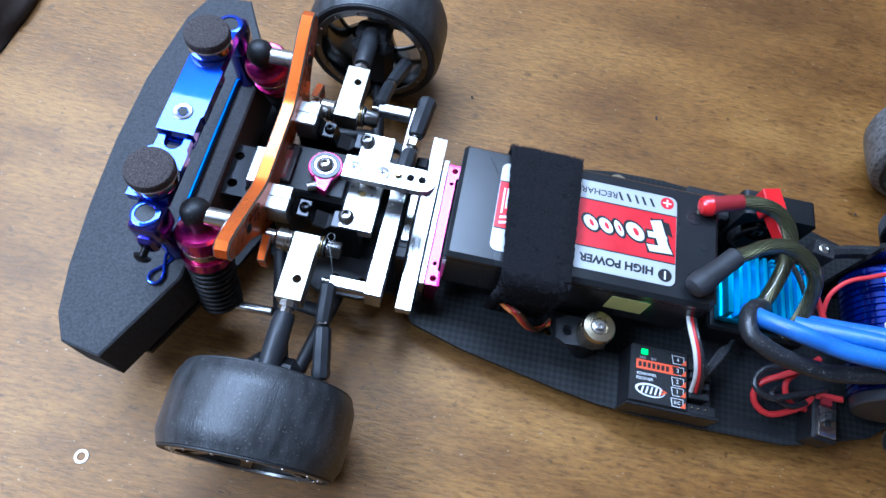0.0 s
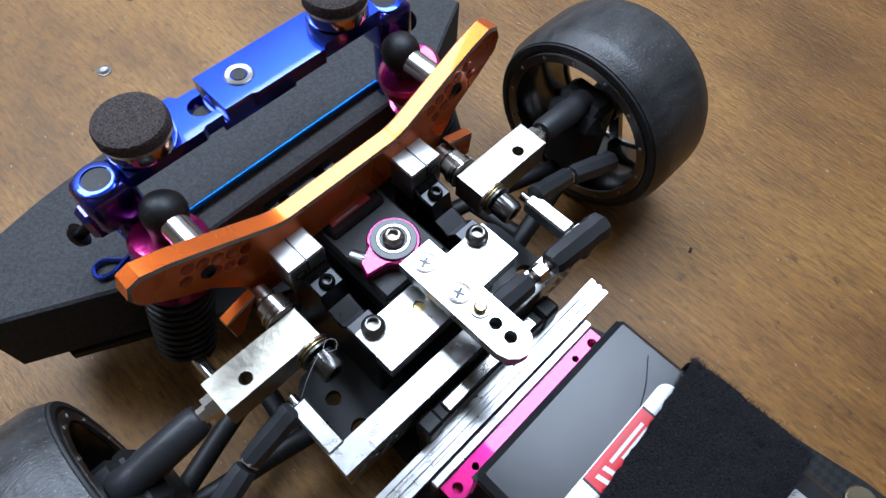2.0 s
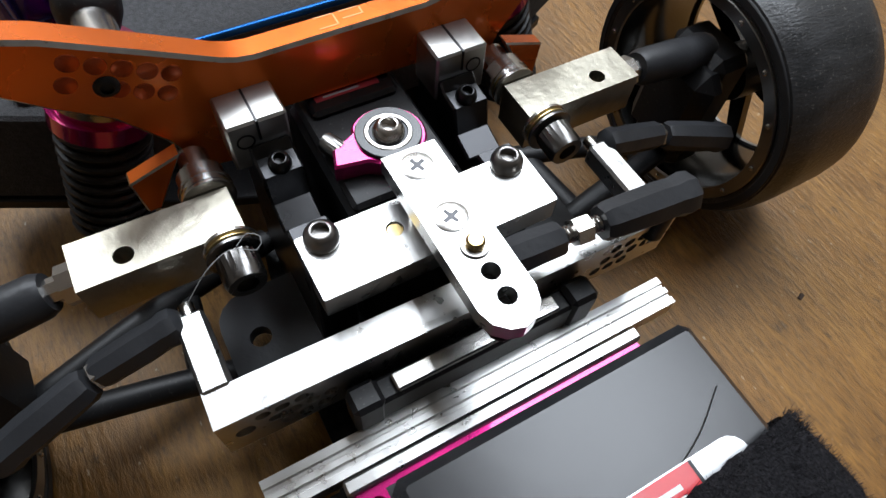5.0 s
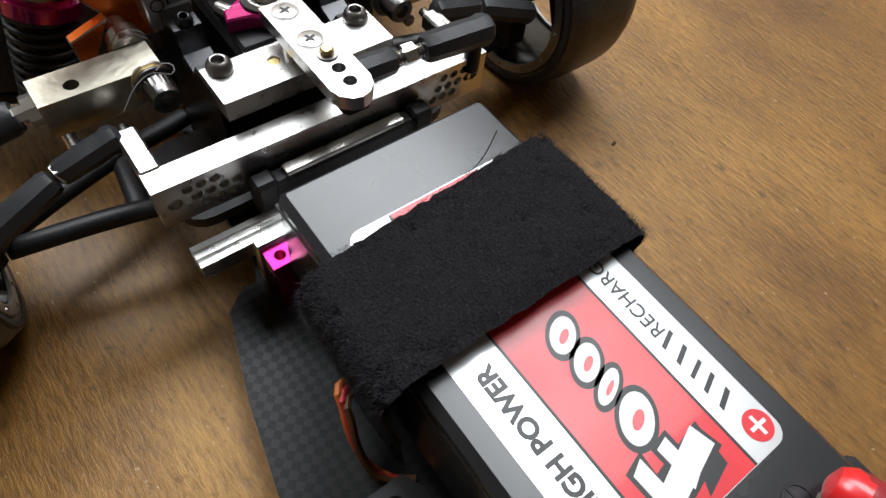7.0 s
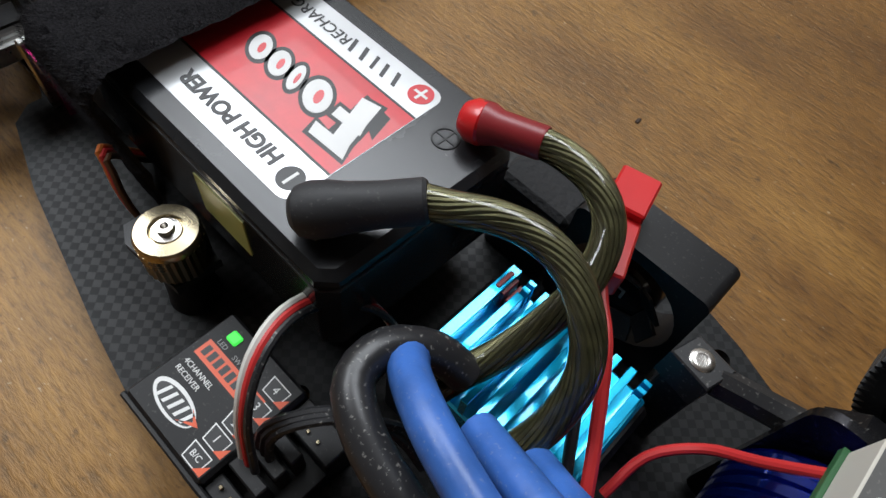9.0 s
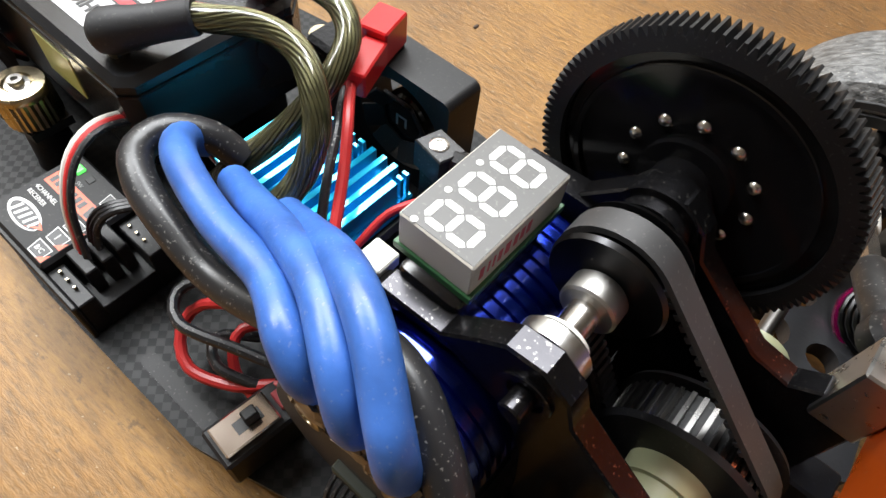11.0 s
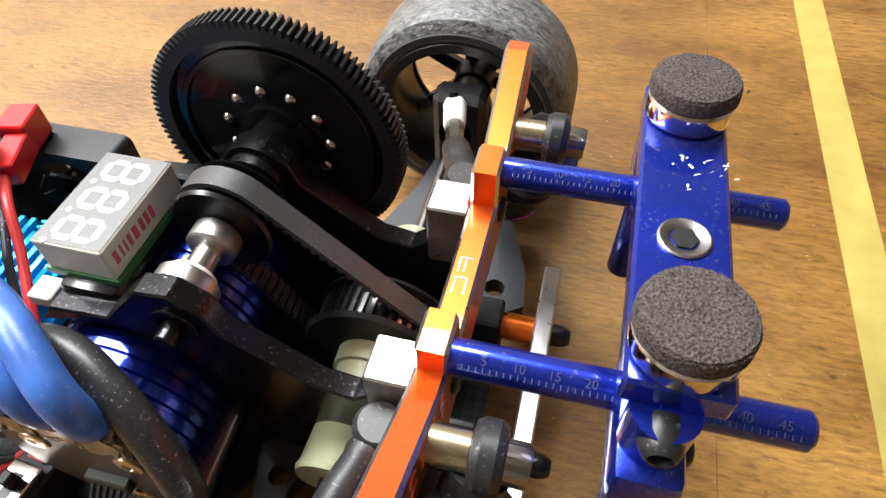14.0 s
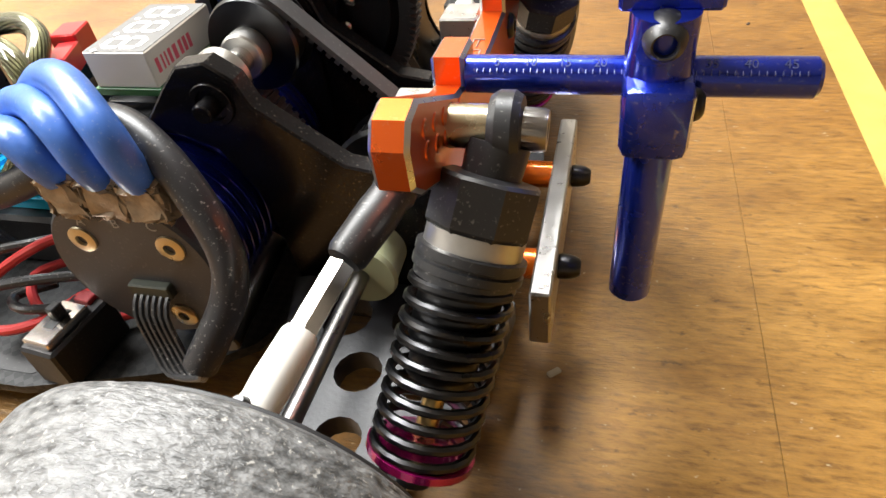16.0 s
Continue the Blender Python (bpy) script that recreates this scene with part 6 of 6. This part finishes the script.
for s in (-1, 1):
    for i in range(5):
        for j in range(2):
            y, z = 27 + i * 4.4, 62.0 + i * 1.7 + j * 3.2
            part("dimple", lathe(bm_new(), (273.4, s * y, z), (273.7, s * y, z), [(0, 1.4), (0.2, 1.25), (0.25, 0.9), (0.02, 0.1)], 10), RED_ORANGE, rt)
    hex_screw("tower_screw", (273.3, s * 19, 58), (274.6, s * 19, 58), 2.6, rt, DARKSTEEL)
bm = bm_new()
for b in ((269.6, 269.82, -6, -2.6), (269.6, 271.8, -2.82, -2.6), (271.58, 271.8, -6, -2.6), (269.6, 269.82, -1.4, 1.8), (270.6, 270.82, -1.4, 1.8), (269.6, 271.8, 1.58, 1.8)):
    box(bm, b[0], b[1], b[2], b[3], 62.6, 62.82, 0)
part("engraved_mark", bm, SILVER, rt)

# rear body-mount rods with their scales
SCALE_INK = material("engraving", (0.09, 0.11, 0.24), 0.4, 0.5)
for s in (-1, 1):
    y, z = s * 20.2, 67.0
    r = part("mount_rod", lathe(bm_new(), (273.4, y, z), (322.6, y, z), [(0, 2.9), (48.6, 2.9), (49.2, 2.4)], 28), BLUE_DUSTY, car, "blue anodised rod with an engraved scale")
    for v in (5, 10, 15, 20, 35, 40, 45):
        text_part("number", str(v), 1.9, Matrix.Translation((273.4 + v, y, z)) @ Matrix.Rotation(radians(38), 4, "X") @ Matrix.Translation((0, 0.5, 2.93)), SCALE_INK, r, depth=0.02)
    bm = bm_new()
    for v in range(2, 48):
        if 24 < v < 33:
            continue
        box(bm, 273.4 + v - 0.06, 273.4 + v + 0.06, -1.9, -1.1, 2.36 if v % 5 else 2.3, 2.62 if v % 5 else 2.7, 0)
    bm.transform(Matrix.Translation((0, y, z)) @ Matrix.Rotation(radians(22), 4, "X"))
    part("scale_ticks", bm, SCALE_INK, r)

# rear body mount
rb_ = part("rear_body_mount", box(bm_new(), 295.2, 307.8, -28.5, 28.5, 79.6, 84.2, 0.5), BLUE_DUSTY, car, "blue anodised body mount beam")
part("screw", lathe(bm_new(), (301.6, -5.6, 84.1), (301.6, -5.6, 84.7), [(0, 3.6), (0.4, 3.6), (0.55, 3.3), (0.35, 2.2), (0.1, 1.9), (0.05, 0.1)], 24), SCREW, rb_)
# Black plug in place of the socket's inner shade.
part("screw_socket_shade", cyl(bm_new(), (301.6, -5.6, 84.12), (301.6, -5.6, 84.52), 1.9, seg=6), BLACK, rb_)
for s in (-1, 1):
    part("clamp", box(bm_new(), 296.6, 305.6, min(s * 15.4, s * 35), max(s * 15.4, s * 35), 61.8, 72.4, 1.6, seg=2), BLUE_DUSTY, rb_, "blue anodised clamp block")
    part("clamp_neck", cyl(bm_new(), (301, s * 28.6, 71.4), (301, s * 28.6, 80), 4.2, seg=24), BLUE_DUSTY, rb_)
    part("body_post", cyl(bm_new(), (300.6, s * 30.6, 33.4), (301, s * 30.6, 62.6), 3.3, seg=24, bev=0.4), BLUE_DUSTY, rb_, "blue anodised body post")
    hex_screw("clamp_screw", (301, s * 29.0, 77.6), (301, s * 34.0, 77.6), 2.9, rb_, DARK_PLASTIC)
    hex_screw("side_screw", (305.4, s * 26.5, 66), (307.6, s * 26.5, 66), 2.4, rb_, DARKSTEEL)
magnet(301.6, -22.4, 84.2, 6.6, rb_)
magnet(301.6, 21.4, 84.2, 6.6, rb_)

R = random.Random(12)
for k in range(16):
    x, y = R.gauss(303, 2.2), R.gauss(8, 3.0)
    a = R.uniform(0, 3.1)
    L = R.uniform(0.3, 1.1)
    part("chip", prism(bm_new(), [(x, y), (x + L * math.cos(a), y + L * math.sin(a)), (x + L * math.cos(a) + 0.3, y + L * math.sin(a) + 0.2), (x + 0.2, y + 0.35)], "z", 84.18, 84.24), WHITE_INK, rb_)

# aluminium rear bumper bar on spacers
bb = part("rear_bar", box(bm_new(), 283.6, 287.6, -30.4, 30.4, 16, 29.6, 0.4), SILVER, car, "plain aluminium rear bumper bar")
for s in (-1, 1):
    hex_screw("bar_screw", (287.6, s * 15.6, 23), (292, s * 15.6, 23), 2.6, bb, DARKSTEEL)
    part("spacer", cyl(bm_new(), (276, s * 15.6, 23), (283.6, s * 15.6, 23), 3.2, seg=20), ORANGE, bb, "orange anodised spacer")
    part("support", box(bm_new(), 262, 276.2, s * 15.6 - 4, s * 15.6 + 4, 12, 28, 0.6), BLACK, bb)
part("rear_plate", plate(bm_new(), [(228, -23), (270, -23), (276, -16), (276, 16), (270, 23), (228, 23)], [(258, 10, 3)], "z", 9.4, 11.9), CARBON, car)

# ---- small things on the table ----
bm = box(bm_new(), 368.4, 380.8, -598, 648, 0, 0.16, 0)
tagged(finish("masking_tape", bm, TAPE, smooth=False), "strip of yellow masking tape stuck on the table", "tape")
tagged(finish("washer", ring(bm_new(), (-77, -108, 0), (-77, -108, 0.5), 2.5, 1.6), GREY_ALU), "tiny steel washer lying on the table", "washer")
R = random.Random(3)
for x, y, k in ((288, -25, 1.6), (128.2, 99, 1.2), (345.4, 156, 1.0), (228, 66, 0.9), (35, 87.7, 1.0)):
    c = tagged(finish("crumb", box(bm_new(), x - k, x + k, y - k * 0.5, y + k * 0.5, 0, k * 0.5, k * 0.2, Matrix.Translation((x, y, 0)) @ Matrix.Rotation(R.uniform(0, 3), 4, "Z") @ Matrix.Translation((-x, -y, 0))),
                      material("crumb", (0.55, 0.48, 0.35) if k > 1.4 else (0.05, 0.03, 0.02), 0.8)), "tiny crumb of debris on the table", "debris", "crumbs on the table")

tagged(finish("table_screw", lathe(bm_new(), (-166, -7, -0.2), (-166, -7, 0.5), [(0, 2.9), (0.5, 2.7), (0.6, 2.0), (0.3, 1.0), (0.2, 0.1)], 20), CAP_STEEL), "worn crosshead screw head sunk in the table", "screw")
# Low uneven lump standing for an unidentified dark spot on the table.
bm = bm_new()
bmesh.ops.create_icosphere(bm, subdivisions=4, radius=1)
for v in bm.verts:
    n3 = noise.noise(v.co * 1.7) * 0.25
    v.co = Vector((-216 + v.co.x * 34 * (1 + n3), 78 + v.co.y * 62 * (1 + n3), max(0.0, v.co.z * 16 * (1 + n3))))
tagged(finish("rag", bm, material("dark_brown_matt", (0.03, 0.018, 0.012), 0.9, vary=0.4, scale=40, bump=0.5)), "low uneven dark brown lump on the table", "rag")
